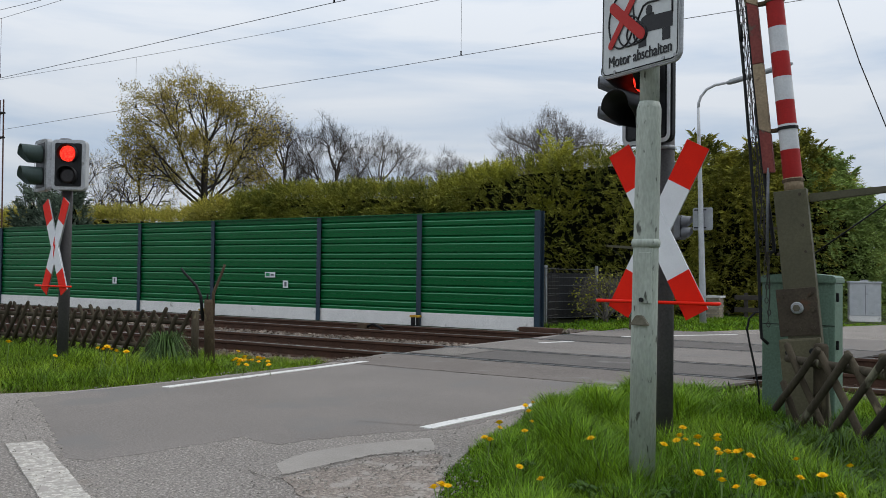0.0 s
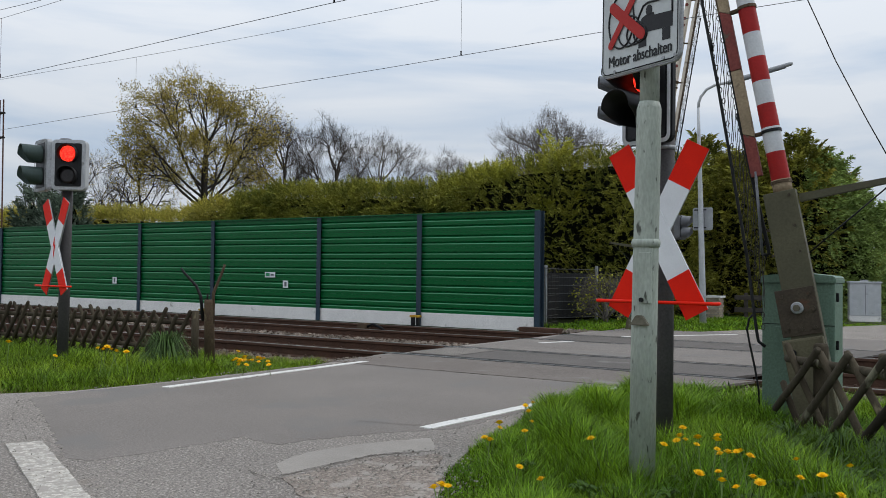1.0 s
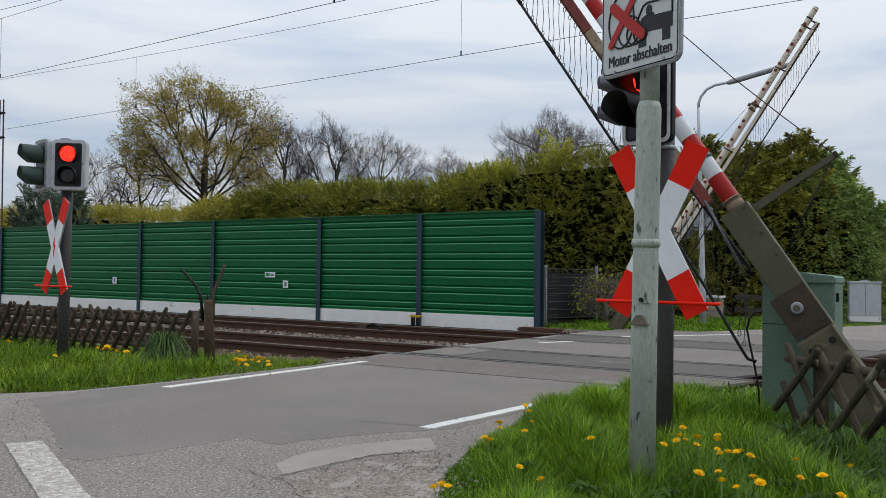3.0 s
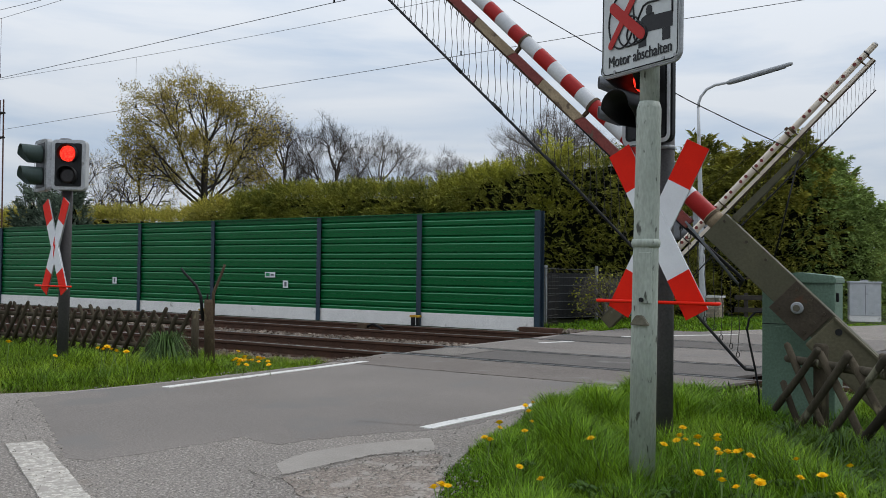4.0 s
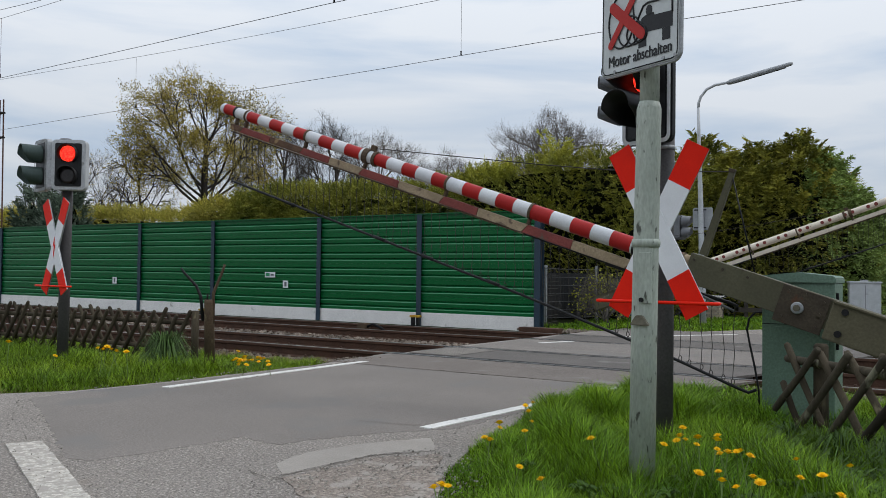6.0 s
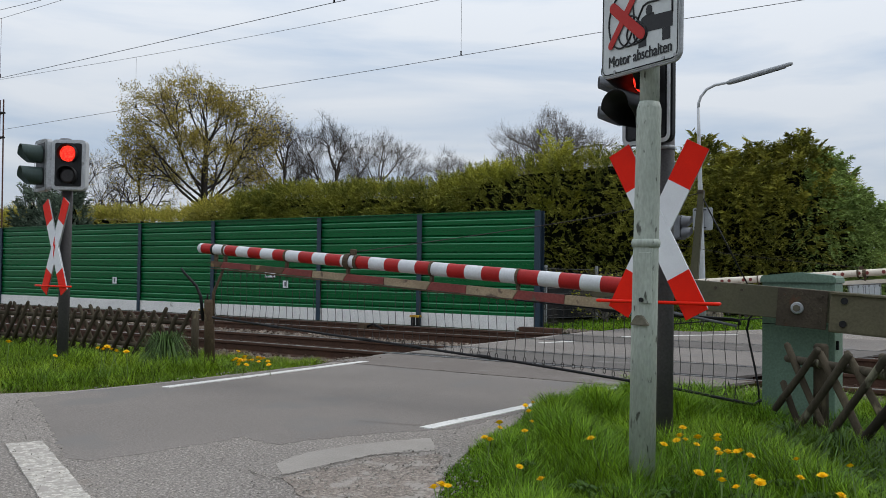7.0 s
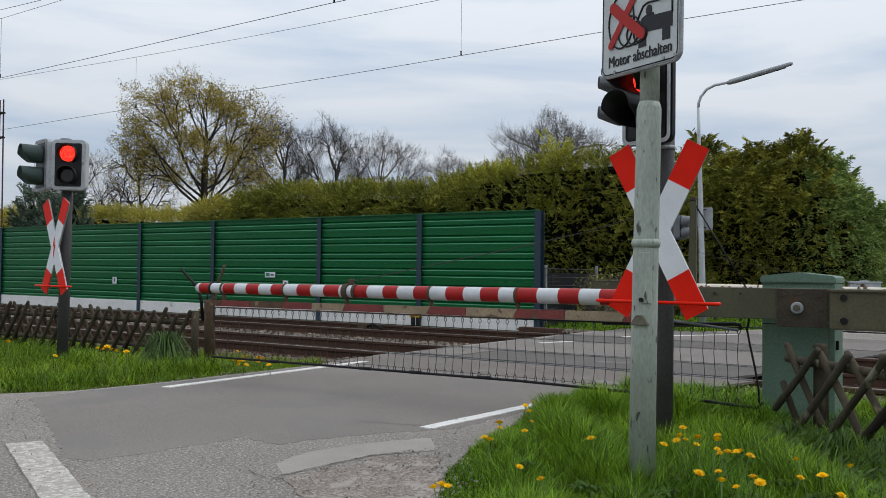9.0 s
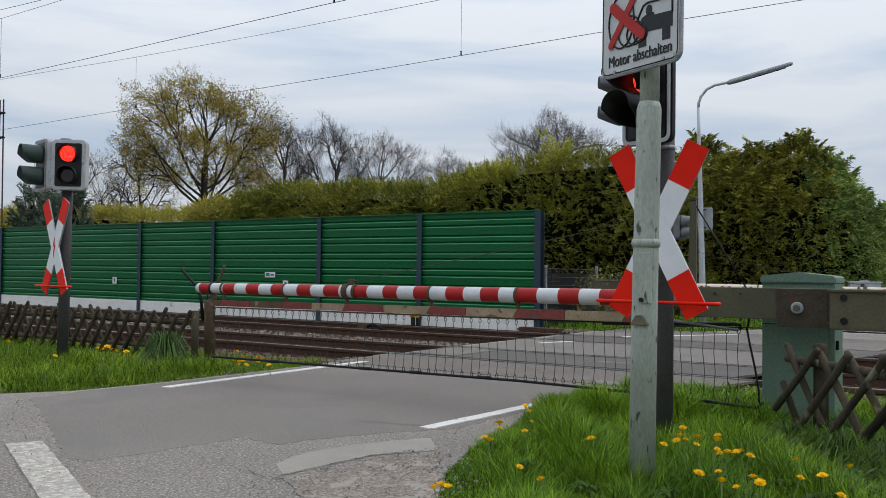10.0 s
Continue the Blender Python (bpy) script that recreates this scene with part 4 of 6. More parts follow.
build_cross((-2.303, 5.905, 1.45), -6)

# sign post with the engine-off sign
post = thing("sign_post", "old pale green steel post with flaking paint", "sign post", pose(-1.952, 4.80, 0.0), group="sign posts")
part("lower_tube", tube([(-0.012, 0, -0.12), (0, 0, 0.9), (0.018, 0, 1.95), (0.02, 0, 2.07), (0.022, 0, 2.11)], [0.073, 0.071, 0.068, 0.068, 0.056], 20), "pole_green", post, "pale green lower tube")
part("upper_tube", tube([(0.021, 0, 2.0), (0.03, 0, 2.9)], 0.054, 18), "pole_green", post)
part("collar", tube([(0.006, 0, 1.30), (0.006, 0, 1.325), (0.006, 0, 1.345)], [0.076, 0.08, 0.076], 20), "pole_green", post)
part("base_sleeve", tube([(-0.014, 0, -0.14), (-0.014, 0, 0.0)], 0.078, 18), "olive", post, "dark sleeve at the foot")
hatch = part("hatch", box(0.075, 0.012, 0.28, (0.03, -0.066, 1.13), 0.004), "pole_green", post)
part("screw", tube([(0.012, -0.07, 1.01), (0.012, -0.084, 1.01)], 0.013, 8), "iron", hatch)
part("lug", prism([(-0.05, 0.0), (0.06, 0.0), (0.02, 0.055), (-0.015, 0.055)], 0.03, 0.004, m=Matrix.Translation((0.0, -0.092, 0.87))), "lichen", post, "small weathered lug")

SIGN_TURN = math.degrees(math.atan2(-0.452, 0.892))
sign = thing("engine_off_sign", "white engine-off sign with black pictogram and red cross", "sign", pose(-1.922, 4.745, 2.69, 0, 0, SIGN_TURN) @ pose(0, 0, 0, 0, 0.6, 0))
SW, SH, SX, SZ = 0.648, 0.88, 0.022, 0.012
part("rim", prism(rounded(SW, SH, 0.055), 0.02, 0.003, m=Matrix.Translation((SX, -0.075, SZ))), "galv", sign, "grey folded rim")
part("face", prism(rounded(SW - 0.022, SH - 0.022, 0.047), 0.004, m=Matrix.Translation((SX, -0.080, SZ))), "sign_face", sign, "white weathered face")
frame_strip(SW - 0.03, SH - 0.03, 0.046, 0.007, -0.082, "border_line", "black", sign).matrix_basis = Matrix.Translation((SX, 0, SZ))


def sign_bit(name, outline, mt, y=-0.0825, label=""):
    part(name, prism(outline, 0.0015, m=Matrix.Translation((0, y, 0))), mt, sign, label)


def stroke(a, b, w, n=6):
    """A straight brush stroke with rounded ends."""
    d = (Vector(b) - Vector(a)).normalized()
    t = math.atan2(d.y, d.x)
    return [(c[0] + w * math.cos(t + s_ + k * math.pi / n), c[1] + w * math.sin(t + s_ + k * math.pi / n)) for c, s_ in ((b, -math.pi / 2), (a, math.pi / 2)) for k in range(n + 1)]


# car seen from behind and its exhaust cloud
sign_bit("car_body", [(0.048, -0.228), (0.29, -0.240), (0.29, -0.158), (0.150, -0.150), (0.142, -0.133), (0.075, -0.138), (0.045, -0.150)], "black")
sign_bit("car_wheel", [(0.212, -0.238), (0.212, -0.302), (0.273, -0.302), (0.273, -0.238)], "black")
sign_bit("car_wheel", [(0.024, -0.262), (0.024, -0.306), (0.087, -0.306), (0.087, -0.258)], "black")
sign_bit("headrest", [(0.106 + 0.026 * math.cos(k * math.pi / 6), -0.116 + 0.031 * math.sin(k * math.pi / 6)) for k in range(12)], "black", -0.0825)
part("car_roof", tube([(0.018, -0.083, -0.150), (0.03, -0.083, -0.128), (0.062, -0.083, -0.083), (0.10, -0.083, -0.072), (0.27, -0.083, -0.085), (0.287, -0.083, -0.10), (0.289, -0.083, -0.165)], 0.0055, 6), "black", sign)
for cx, cz, ra, rb in ((-0.122, -0.128, 0.107, 0.150), (-0.055, -0.195, 0.090, 0.084), (-0.003, -0.216, 0.070, 0.062), (0.036, -0.226, 0.050, 0.046), (0.062, -0.236, 0.030, 0.028)):
    part("exhaust_ring", tube([(cx + ra * math.cos(k * math.pi / 12), -0.083, cz + rb * math.sin(k * math.pi / 12)) for k in range(25)], 0.0055, 6, caps=False), "black", sign)
sign_bit("red_stroke", stroke((-0.185, -0.040), (0.055, -0.232), 0.031), "cross_red", -0.0915, "red crossing-out stroke")
sign_bit("red_stroke", stroke((-0.012, -0.018), (-0.205, -0.250), 0.022), "cross_red", -0.0895, "red crossing-out stroke")
font = bpy.data.curves.new("lettering", "FONT")
font.body, font.size, font.align_x, font.align_y, font.extrude, font.offset = "Motor abschalten", 0.083, "CENTER", "CENTER", 0.0008, 0.0
txt = new("lettering_source", font)
bpy.context.view_layer.update()
thin = bpy.data.meshes.new_from_object(txt)
bpy.data.objects.remove(txt)
own = bmesh.new()
for dx, dz in ((-0.0022, 0.0), (0.0022, 0.0006)):
    own.from_mesh(thin)
    bmesh.ops.translate(own, vec=(dx, 0, dz), verts=own.verts[-len(thin.vertices):])
me = mesh_of(own, "black", "lettering")
LET_W = max(v.co.x for v in me.vertices) - min(v.co.x for v in me.vertices)
LET_H = max(v.co.y for v in me.vertices) - min(v.co.y for v in me.vertices)
part("lettering", me, None, sign, "black lettering", pose(0.030, -0.0835, -0.345, 90, 0, 0) @ Matrix.Diagonal((0.515 / LET_W, 0.062 / LET_H, 1, 1)))
for x, z in ((-0.275, -0.402), (-0.173, -0.402), (0.225, -0.398), (0.314, -0.396)):
    part("rivet", tube([(x, -0.081, z), (x, -0.088, z)], 0.010, 8), "galv", sign)
for z in (-0.3, 0.3):
    part("clamp", box(0.16, 0.07, 0.04, (0, -0.03, z), 0.006), "galv", sign)

# ---- drive cabinet of the near barrier ----
cab = thing("drive_cabinet", "green metal drive cabinet with a domed lid", "cabinet", pose(-1.775, 7.64, -0.06), group="")
part("body", box(0.55, 0.30, 1.14, (0, 0, 0.59), 0.012), "cabinet", cab)
part("lid", prism([(-0.285, 0.0), (0.285, 0.0), (0.285, 0.04), (0.265, 0.058), (0.0, 0.084), (-0.265, 0.058), (-0.285, 0.04)], 0.34, 0.006, m=Matrix.Translation((0, -0.17, 1.158))), "cabinet", cab, "domed green lid")
door = part("door", box(0.40, 0.014, 0.78, (0.03, -0.154, 0.42), 0.004), "cabinet", cab)
part("seam", box(0.55, 0.004, 0.006, (0, -0.1515, 0.83)), "black", cab)
part("handle", box(0.02, 0.025, 0.1, (0.2, -0.172, 0.5), 0.004), "iron", door, "dark handle")
part("hinge", box(0.02, 0.02, 0.07, (0.285, -0.1, 0.68), 0.004), "iron", cab)
part("hinge", box(0.02, 0.02, 0.07, (0.285, -0.1, 1.05), 0.004), "iron", cab)
part("plinth", box(0.60, 0.34, 0.1, (0, 0, 0.0), 0.01), "iron", cab, "dark plinth in the grass")
cable = thing("drive_cable", "black cable looping from the cabinet to the grille", "cable", pose(0, 0, 0))
part("sheath", tube([(-2.045, 7.47, 0.86), (-2.09, 7.44, 0.855), (-2.13, 7.42, 0.81), (-2.145, 7.41, 0.72), (-2.125, 7.42, 0.60), (-2.085, 7.42, 0.42), (-2.055, 7.42, 0.25), (-2.045, 7.43, 0.0)], 0.0085, 8), "iron", cable)

# ---- support post for the boom tip ----
fork = thing("boom_rest", "rusty post with two bent iron prongs", "support post", pose(-8.72, 7.58, 0.0))
part("tube_post", tube([(0.03, 0, -0.05), (0, 0, 0.74), (0, 0, 0.78)], [0.064, 0.06, 0.055], 14), "rust_post", fork)
part("prong", tube([(-0.07, -0.03, 0.52), (-0.10, -0.05, 0.82), (-0.15, -0.08, 0.95), (-0.27, -0.16, 1.10), (-0.32, -0.18, 1.165)], [0.021, 0.02, 0.018, 0.016, 0.014], 8), "iron", fork, "bent dark iron prong")
part("prong", tube([(0.05, 0.02, 0.48), (0.05, 0.02, 0.86), (0.11, 0.06, 1.04), (0.15, 0.08, 1.15), (0.165, 0.09, 1.215)], [0.021, 0.02, 0.018, 0.016, 0.014], 8), "rust_post", fork, "rusty iron prong")
part("cap_bolt", tube([(-0.01, -0.02, 0.77), (-0.01, -0.02, 0.85)], 0.012, 8), "iron", fork)


# ---- rustic lattice fences ----
def build_lattice(a, b, hgt, pitch_, lean, label, r, z0, wood="wood", low=0.30):
    """Half-round sticks crossing at an angle on two rails, from a to b."""
    a, b = Vector((*a, 0)), Vector((*b, 0))
    d = (b - a).normalized()
    ob = thing("lattice_fence", label, "fence", Matrix.Translation((a.x, a.y, z0)) @ pose(0, 0, 0, 0, 0, math.degrees(math.atan2(d.y, d.x))), group="lattice fences")
    length = (b - a).length
    rnd = random.Random(3)
    for zz in (hgt * low, hgt * 0.80):
        part("rail", tube([(-0.05, 0.0, zz), (length * 0.5, 0.006, zz - 0.01), (length, 0, zz)], r * 1.05, 8), wood, ob)
    n = int(length / pitch_)
    stick = {}
    for s in (1, -1):
        for v in range(4):
            L = hgt / math.cos(radians(lean)) + (0.05, 0.0, 0.03, -0.03)[v]
            own = tube([(0, 0, 0), (0.006 * (v - 1.5), 0, L * 0.5), (0, 0, L - 0.025), (0, 0, L)], [r * 1.05, r, r * 0.95, r * 0.6], 7)
            stick[s, v] = mesh_of(own, wood, "stick")
    for k in range(-2, n + 2):
        for s in (1, -1):
            x = k * pitch_ + (0 if s == 1 else pitch_ * 0.5)
            top = x + s * hgt * math.tan(radians(lean))
            if min(x, top) < -0.3 or max(x, top) > length + 0.14:
                continue
            part("stick", stick[s, rnd.randrange(4)], None, ob, "", pose(x, -s * r * 1.6, rnd.uniform(-0.02, 0.0), rnd.uniform(-1, 1), s * lean + rnd.uniform(-2.5, 2.5), 0))
    return ob, length


fl, _ = build_lattice((-18.0, 7.85), (-9.55, 7.95), 0.67, 0.245, 35, "weathered brown rustic lattice fence beside the track", 0.029, -0.09, "wood_fence")
part("end_post", tube([(8.55, 0.03, -0.1), (8.56, 0.03, 0.70)], 0.05, 10), "wood_fence", fl)


def build_open_lattice():
    """The run of heavier crossed poles beside the cabinet, ending at a short post."""
    a = Vector((-1.74, 6.88, 0))
    turn = math.degrees(math.atan2(5.46 - 6.88, 0.1 + 1.74))
    ob = thing("lattice_fence", "weathered dark rustic lattice fence in long grass", "fence", Matrix.Translation(a) @ pose(0, 0, 0, 0, 0, turn), group="lattice fences")
    rnd = random.Random(8)
    part("rail", tube([(0.02, 0.03, 0.553), (0.3, 0.03, 0.545), (1.0, 0.025, 0.535), (2.3, 0.03, 0.53)], [0.028, 0.031, 0.033, 0.033], 9), "wood_dark", ob)
    part("end_post", tube([(0.308, 0.085, -0.15), (0.307, 0.085, 0.66), (0.307, 0.085, 0.68)], [0.052, 0.05, 0.038], 12), "wood_fence", ob)
    runs = [((-0.034, 0.171), (0.424, 0.658), 1), ((0.11, -0.04), (0.719, 0.653), 1), ((0.44, -0.02), (1.03, 0.66), 1), ((0.735, -0.01), (1.33, 0.66), 1), ((1.05, -0.01), (1.64, 0.66), 1), ((1.36, -0.01), (1.95, 0.66), 1),
            ((0.046, 0.668), (0.43, 0.12), -1), ((0.38, 0.643), (0.86, 0.02), -1), ((0.643, 0.658), (1.17, 0.02), -1), ((0.95, 0.66), (1.47, 0.02), -1), ((1.26, 0.66), (1.78, 0.02), -1), ((-0.023, 0.382), (0.17, 0.08), -1)]
    for k, (p, q, front) in enumerate(runs):
        y = -0.034 if front == 1 else 0.0
        if k == len(runs) - 1:
            y = 0.02
        pts = [(p[0] + (q[0] - p[0]) * t, y + rnd.uniform(-0.004, 0.004), p[1] + (q[1] - p[1]) * t + rnd.uniform(-0.006, 0.006)) for t in (0, 0.03, 0.3, 0.6, 0.97, 1)]
        r = 0.024 if k == len(runs) - 1 else 0.0265 + rnd.uniform(-0.002, 0.003)
        part("stick", tube(pts, [r * 0.7, r, r * 1.05, r * 0.98, r, r * 0.7], 9), "wood_dark" if front == 1 else "wood_fence", ob)


build_open_lattice()

# ---- far side: lamp, sign, signal, cabinet, fence, pillar ----
lamp = thing("street_lamp", "grey steel street lamp with a long curved arm", "street lamp", pose(-7.46, 22.0, 0.0))
part("column", tube([(0.03, 0, -0.1), (0.007, 0, 0.85), (-0.045, 0, 2.93), (-0.094, 0, 4.47), (-0.113, 0, 5.30)], [0.085, 0.08, 0.062, 0.045, 0.038], 12), "housing", lamp)
part("arm", tube([(-0.113, 0, 5.28), (-0.105, 0, 5.42), (-0.057, 0, 5.56), (0.084, 0, 5.73), (0.294, 0, 5.82), (0.56, 0, 5.845), (0.66, 0, 5.855)], 0.034, 10), "housing", lamp)
lum = part("luminaire", tube([(0.60, 0, 5.84), (0.68, 0, 5.855), (1.4, 0, 5.995), (2.08, 0, 6.128), (2.128, 0, 6.138)], [0.045, 0.066, 0.062, 0.05, 0.025], 10), "galv", lamp, "long flat grey luminaire")
part("diffuser", box(1.25, 0.09, 0.04, (0, 0, 0), 0.01, m=pose(1.36, 0, 5.945, 0, -11, 0)), "hood_grey", lum, "dull grey diffuser")
sg = thing("back_of_sign", "grey back of a square sign on the lamp column", "sign", pose(-7.52, 22.08, 2.55))
part("plate", prism(rounded(0.50, 0.56, 0.05), 0.02, 0.003, m=pose(0.04, 0, 0, 0, 0, 0)), "galv", sg)
for z in (-0.22, 0.22):
    part("strap", box(0.3, 0.03, 0.03, (0, -0.06, z), 0.004), "iron", sg)
fs = thing("signal_post", "grey signal head seen from behind across the tracks", "crossing signal", pose(-7.2, 19.0, 0.0), group="crossing signals")
part("pole", tube([(0, 0, -0.05), (0, 0, 2.6)], 0.06, 12), "dark_pole", fs)
build_head(fs, (0.22, 0.12, 2.18), 160, 0.36, 0.52, "hood_grey", lit=False, pitch_=0.24, hood_len=0.16, body_mat="hood_grey")
build_head(fs, (0.30, -0.05, 2.18), 95, 0.30, 0.50, "hood_grey", lit=False, pitch_=0.24, hood_len=0.2, body_mat="hood_grey")
wc = thing("roadside_cabinet", "light grey roadside cabinet standing on grass", "cabinet", pose(-4.72, 27.36, -0.06, 0, 0, 18))
part("plinth", box(0.80, 0.38, 0.2, (0, 0, 0.08), 0.01), "concrete", wc)
part("body", box(0.80, 0.40, 0.9, (0, 0, 0.61), 0.012), "housing", wc)
part("lid", box(0.85, 0.45, 0.045, (0, 0, 1.08), 0.012), "housing", wc)
part("door_seam", box(0.012, 0.004, 0.8, (0.0, -0.202, 0.6)), "hood_grey", wc)
part("vent", box(0.2, 0.1, 0.06, (0, 0, 1.12), 0.01), "galv", wc)

pil = thing("brick_pillar", "pale brick gate pillar with a slab on top", "gate pillar", pose(-8.14, 25.1, -0.05))
part("core", box(0.34, 0.34, 0.58, (0, 0, 0.29)), "mortar", pil)
brick_mesh = mesh_of(box(0.105, 0.05, 0.056, bevel=0.004), "brick", "brick")
for row in range(9):
    for k in range(3):
        for f_ in (0, 1):
            off = (k - 1) * 0.118 + (0.03 if row % 2 else -0.03)
            m_ = pose(off, -0.155, 0.035 + row * 0.066) if f_ == 0 else pose(0.155, off, 0.035 + row * 0.066, 0, 0, 90)
            part("brick", brick_mesh, None, pil, "", m_)
part("coping", box(0.44, 0.44, 0.06, (0, 0, 0.62), 0.01), "concrete", pil)

rf = thing("paddock_fence", "brown wooden post and rail fence behind the verge", "fence", pose(-8.0, 25.4, -0.06, 0, 0, 8))
for x in (0.6, 2.6, -2.2, -4.0):
    part("post", box(0.10, 0.10, 0.78, (x, 0, 0.36), 0.01), "wood_far", rf)
for z in (0.28, 0.62):
    for x0, x1 in ((0.3, 2.65), (-4.2, -0.3)):
        part("rail", box(x1 - x0 - 0.01, 0.04, 0.13, ((x0 + x1) / 2, -0.07, z), 0.008), "wood_far", rf)

mf = thing("mesh_gate", "grey wire mesh fence with a dark backing panel", "fence", pose(-10.6, 19.8, -0.05, 0, 0, 73.5))
for x in (0.0, 1.84):
    part("post", box(0.06, 0.06, 1.42, (x, 0, 0.70), 0.006), "galv", mf)
# added solid panel, stands in for the dark view through the mesh
part("screen", box(1.76, 0.012, 1.12, (0.92, 0.03, 0.66)), "screen", mf)
for k in range(7):
    part("wire", tube([(0, -0.02, 0.12 + k * 0.2), (1.84, -0.02, 0.12 + k * 0.2)], 0.008, 5), "hood_grey", mf)
for k in range(30):
    part("wire", tube([(0.05 + k * 0.06, -0.028, 0.1), (0.05 + k * 0.06, -0.028, 1.33)], 0.004, 4), "wire", mf)
mf2 = thing("mesh_gate", "short dark wire mesh panel at the barrier's end", "fence", pose(-9.35, 17.3, -0.05, 0, 0, 105))
for k in range(9):
    part("wire", tube([(0.05, 0, 0.12 + k * 0.15), (1.6, 0, 0.12 + k * 0.15)], 0.006, 4), "wire", mf2)
for k in range(12):
    part("wire", tube([(0.05 + k * 0.14, 0, 0.05), (0.05 + k * 0.14, 0, 1.35)], 0.006, 4), "wire", mf2)

# ---- trackside boxes ----
for x, y, z in ((-12.35, 16.8, -0.12), (-19.45, 16.7, -0.2)):
    bx = thing("track_marker", "small yellow-topped box on black legs beside the rail", "track box", pose(x, y, z), group="trackside boxes")
    part("top", prism([(-0.13, 0), (0.13, 0), (0.11, 0.05), (-0.11, 0.05)], 0.16, 0.01, m=Matrix.Translation((0, -0.08, 0.24))), "yellow", bx)
    for dx in (-0.07, 0.07):
        part("leg", box(0.06, 0.1, 0.30, (dx, 0, 0.1), 0.01), "black", bx)
jb = thing("junction_box", "rusty brown junction box by the far rail", "track box", pose(-12.6, 15.25, -0.16))
part("body", box(0.22, 0.2, 0.2, (0, 0, 0.1), 0.02), "rust_post", jb)
part("hose", tube([(0.1, 0, 0.12), (0.25, 0, 0.19), (0.42, 0.1, 0.1), (0.5, 0.2, -0.02)], 0.03, 8), "iron", jb)
kb = thing("timber_baulk", "dark timber baulk lying by the road edge", "timber", pose(-9.0, 16.6, -0.03, 0, 0, -4))
part("beam", box(0.95, 0.22, 0.14, (0, 0, 0), 0.015), "rust", kb)


# ---- overhead line ----
def height_along(knots):
    return lambda x: float(np.interp(x, [k[0] for k in knots], [k[1] for k in knots]))


def build_line(y, zc, zm, drops, label):
    ob = thing("overhead_line", label, "overhead wire", pose(0, y, 0), group="overhead lines")
    xs = [-140, -100, -70, -50] + [-40 + 1.5 * k for k in range(36)] + [25, 60]
    part("contact_wire", tube([(x, 0, zc(x)) for x in xs], 0.0058, 6), "cable_grey", ob)
    part("messenger_wire", tube([(x, 0, zm(x)) for x in xs], 0.005, 6), "cable_grey", ob)
    for x in drops:
        dr = part("dropper", tube([(x, 0, zc(x)), (x, 0, zm(x))], 0.0035, 5), "cable_grey", ob)
        part("clip", tube([(x, 0, zc(x)), (x, 0, zc(x) + 0.09)], 0.016, 6), "iron", dr)
    return ob


build_line(14.8, height_along([(-140, 5.2), (-26.4, 5.268), (-20, 5.33), (-12.4, 5.382), (-9.85, 5.419), (-6.9, 5.458), (-3.4, 5.484), (60, 5.5)]),
           height_along([(-140, 7.3), (-40, 7.25), (-33, 7.0), (-26.5, 6.802), (-20, 6.66), (-17, 6.622), (-14.7, 6.606), (-10.4, 6.603), (-4, 6.64), (10, 7.0), (60, 7.2)]), (-9.85, -20.0, 0.5),
           "thin overhead wires above the far track")
build_line(11.0, height_along([(-140, 5.25), (-30, 5.3), (-19.7, 5.381), (-15.6, 5.424), (-12.35, 5.467), (-9.8, 5.5), (60, 5.55)]),
           height_along([(-140, 7.2), (-30, 6.60), (-19.7, 6.723), (-17.6, 6.76), (-10, 6.95), (60, 7.4)]), (-19.7, -9.8, 0), "thin overhead wires above the near track")
feeder = thing("feeder_wire", "single thin feeder wire above the near track", "overhead wire", pose(0, 11.0, 0))
part("strand", tube([(-60, 0, 7.9), (-40, 0, 7.4), (-19.8, 0, 6.927), (-18.1, 0, 6.888), (0, 0, 6.8), (60, 0, 7.2)], 0.006, 6), "cable_grey", feeder)

mast = thing("lattice_mast", "rusty brown lattice mast carrying overhead wires", "mast", pose(-32.25, 18.0, -0.2))
for dx in (-0.17, 0.17):
    for dy in (-0.14, 0.14):
        part("leg", tube([(dx, dy, 0), (dx * 0.7, dy * 0.7, 7.5)], 0.03, 4), "mast_rust", mast)
for k in range(18):
    z = k * 0.415
    s = 1 if k % 2 else -1
    part("lattice_bar", tube([(-0.17 * s * (1 - z * 0.035), -0.14, z), (0.17 * s * (1 - z * 0.035), -0.14, z + 0.415)], 0.014, 4), "mast_rust", mast)
for z in (6.1, 7.0):
    part("band", box(0.34, 0.3, 0.06, (0, 0, z)), "iron", mast)
part("notice", box(0.22, 0.02, 0.4, (0.06, -0.16, 2.2), 0.005), "white", mast, "pale notice plate")
part("cantilever", tube([(0, 0, 5.65), (0, -7.0, 5.66)], 0.03, 6), "mast_rust", mast)
part("cantilever", tube([(0, 0, 7.35), (0, -3.2, 7.30), (0, -7.0, 8.0)], 0.03, 6), "mast_rust", mast)
ped = thing("barrier_pedestal", "grey drive pedestal carrying the far barrier", "pedestal", pose(-7.44, 18.37, -0.08))
part("housing", box(0.42, 0.34, 1.0, (0, 0.06, 0.48), 0.015), "cabinet", ped)


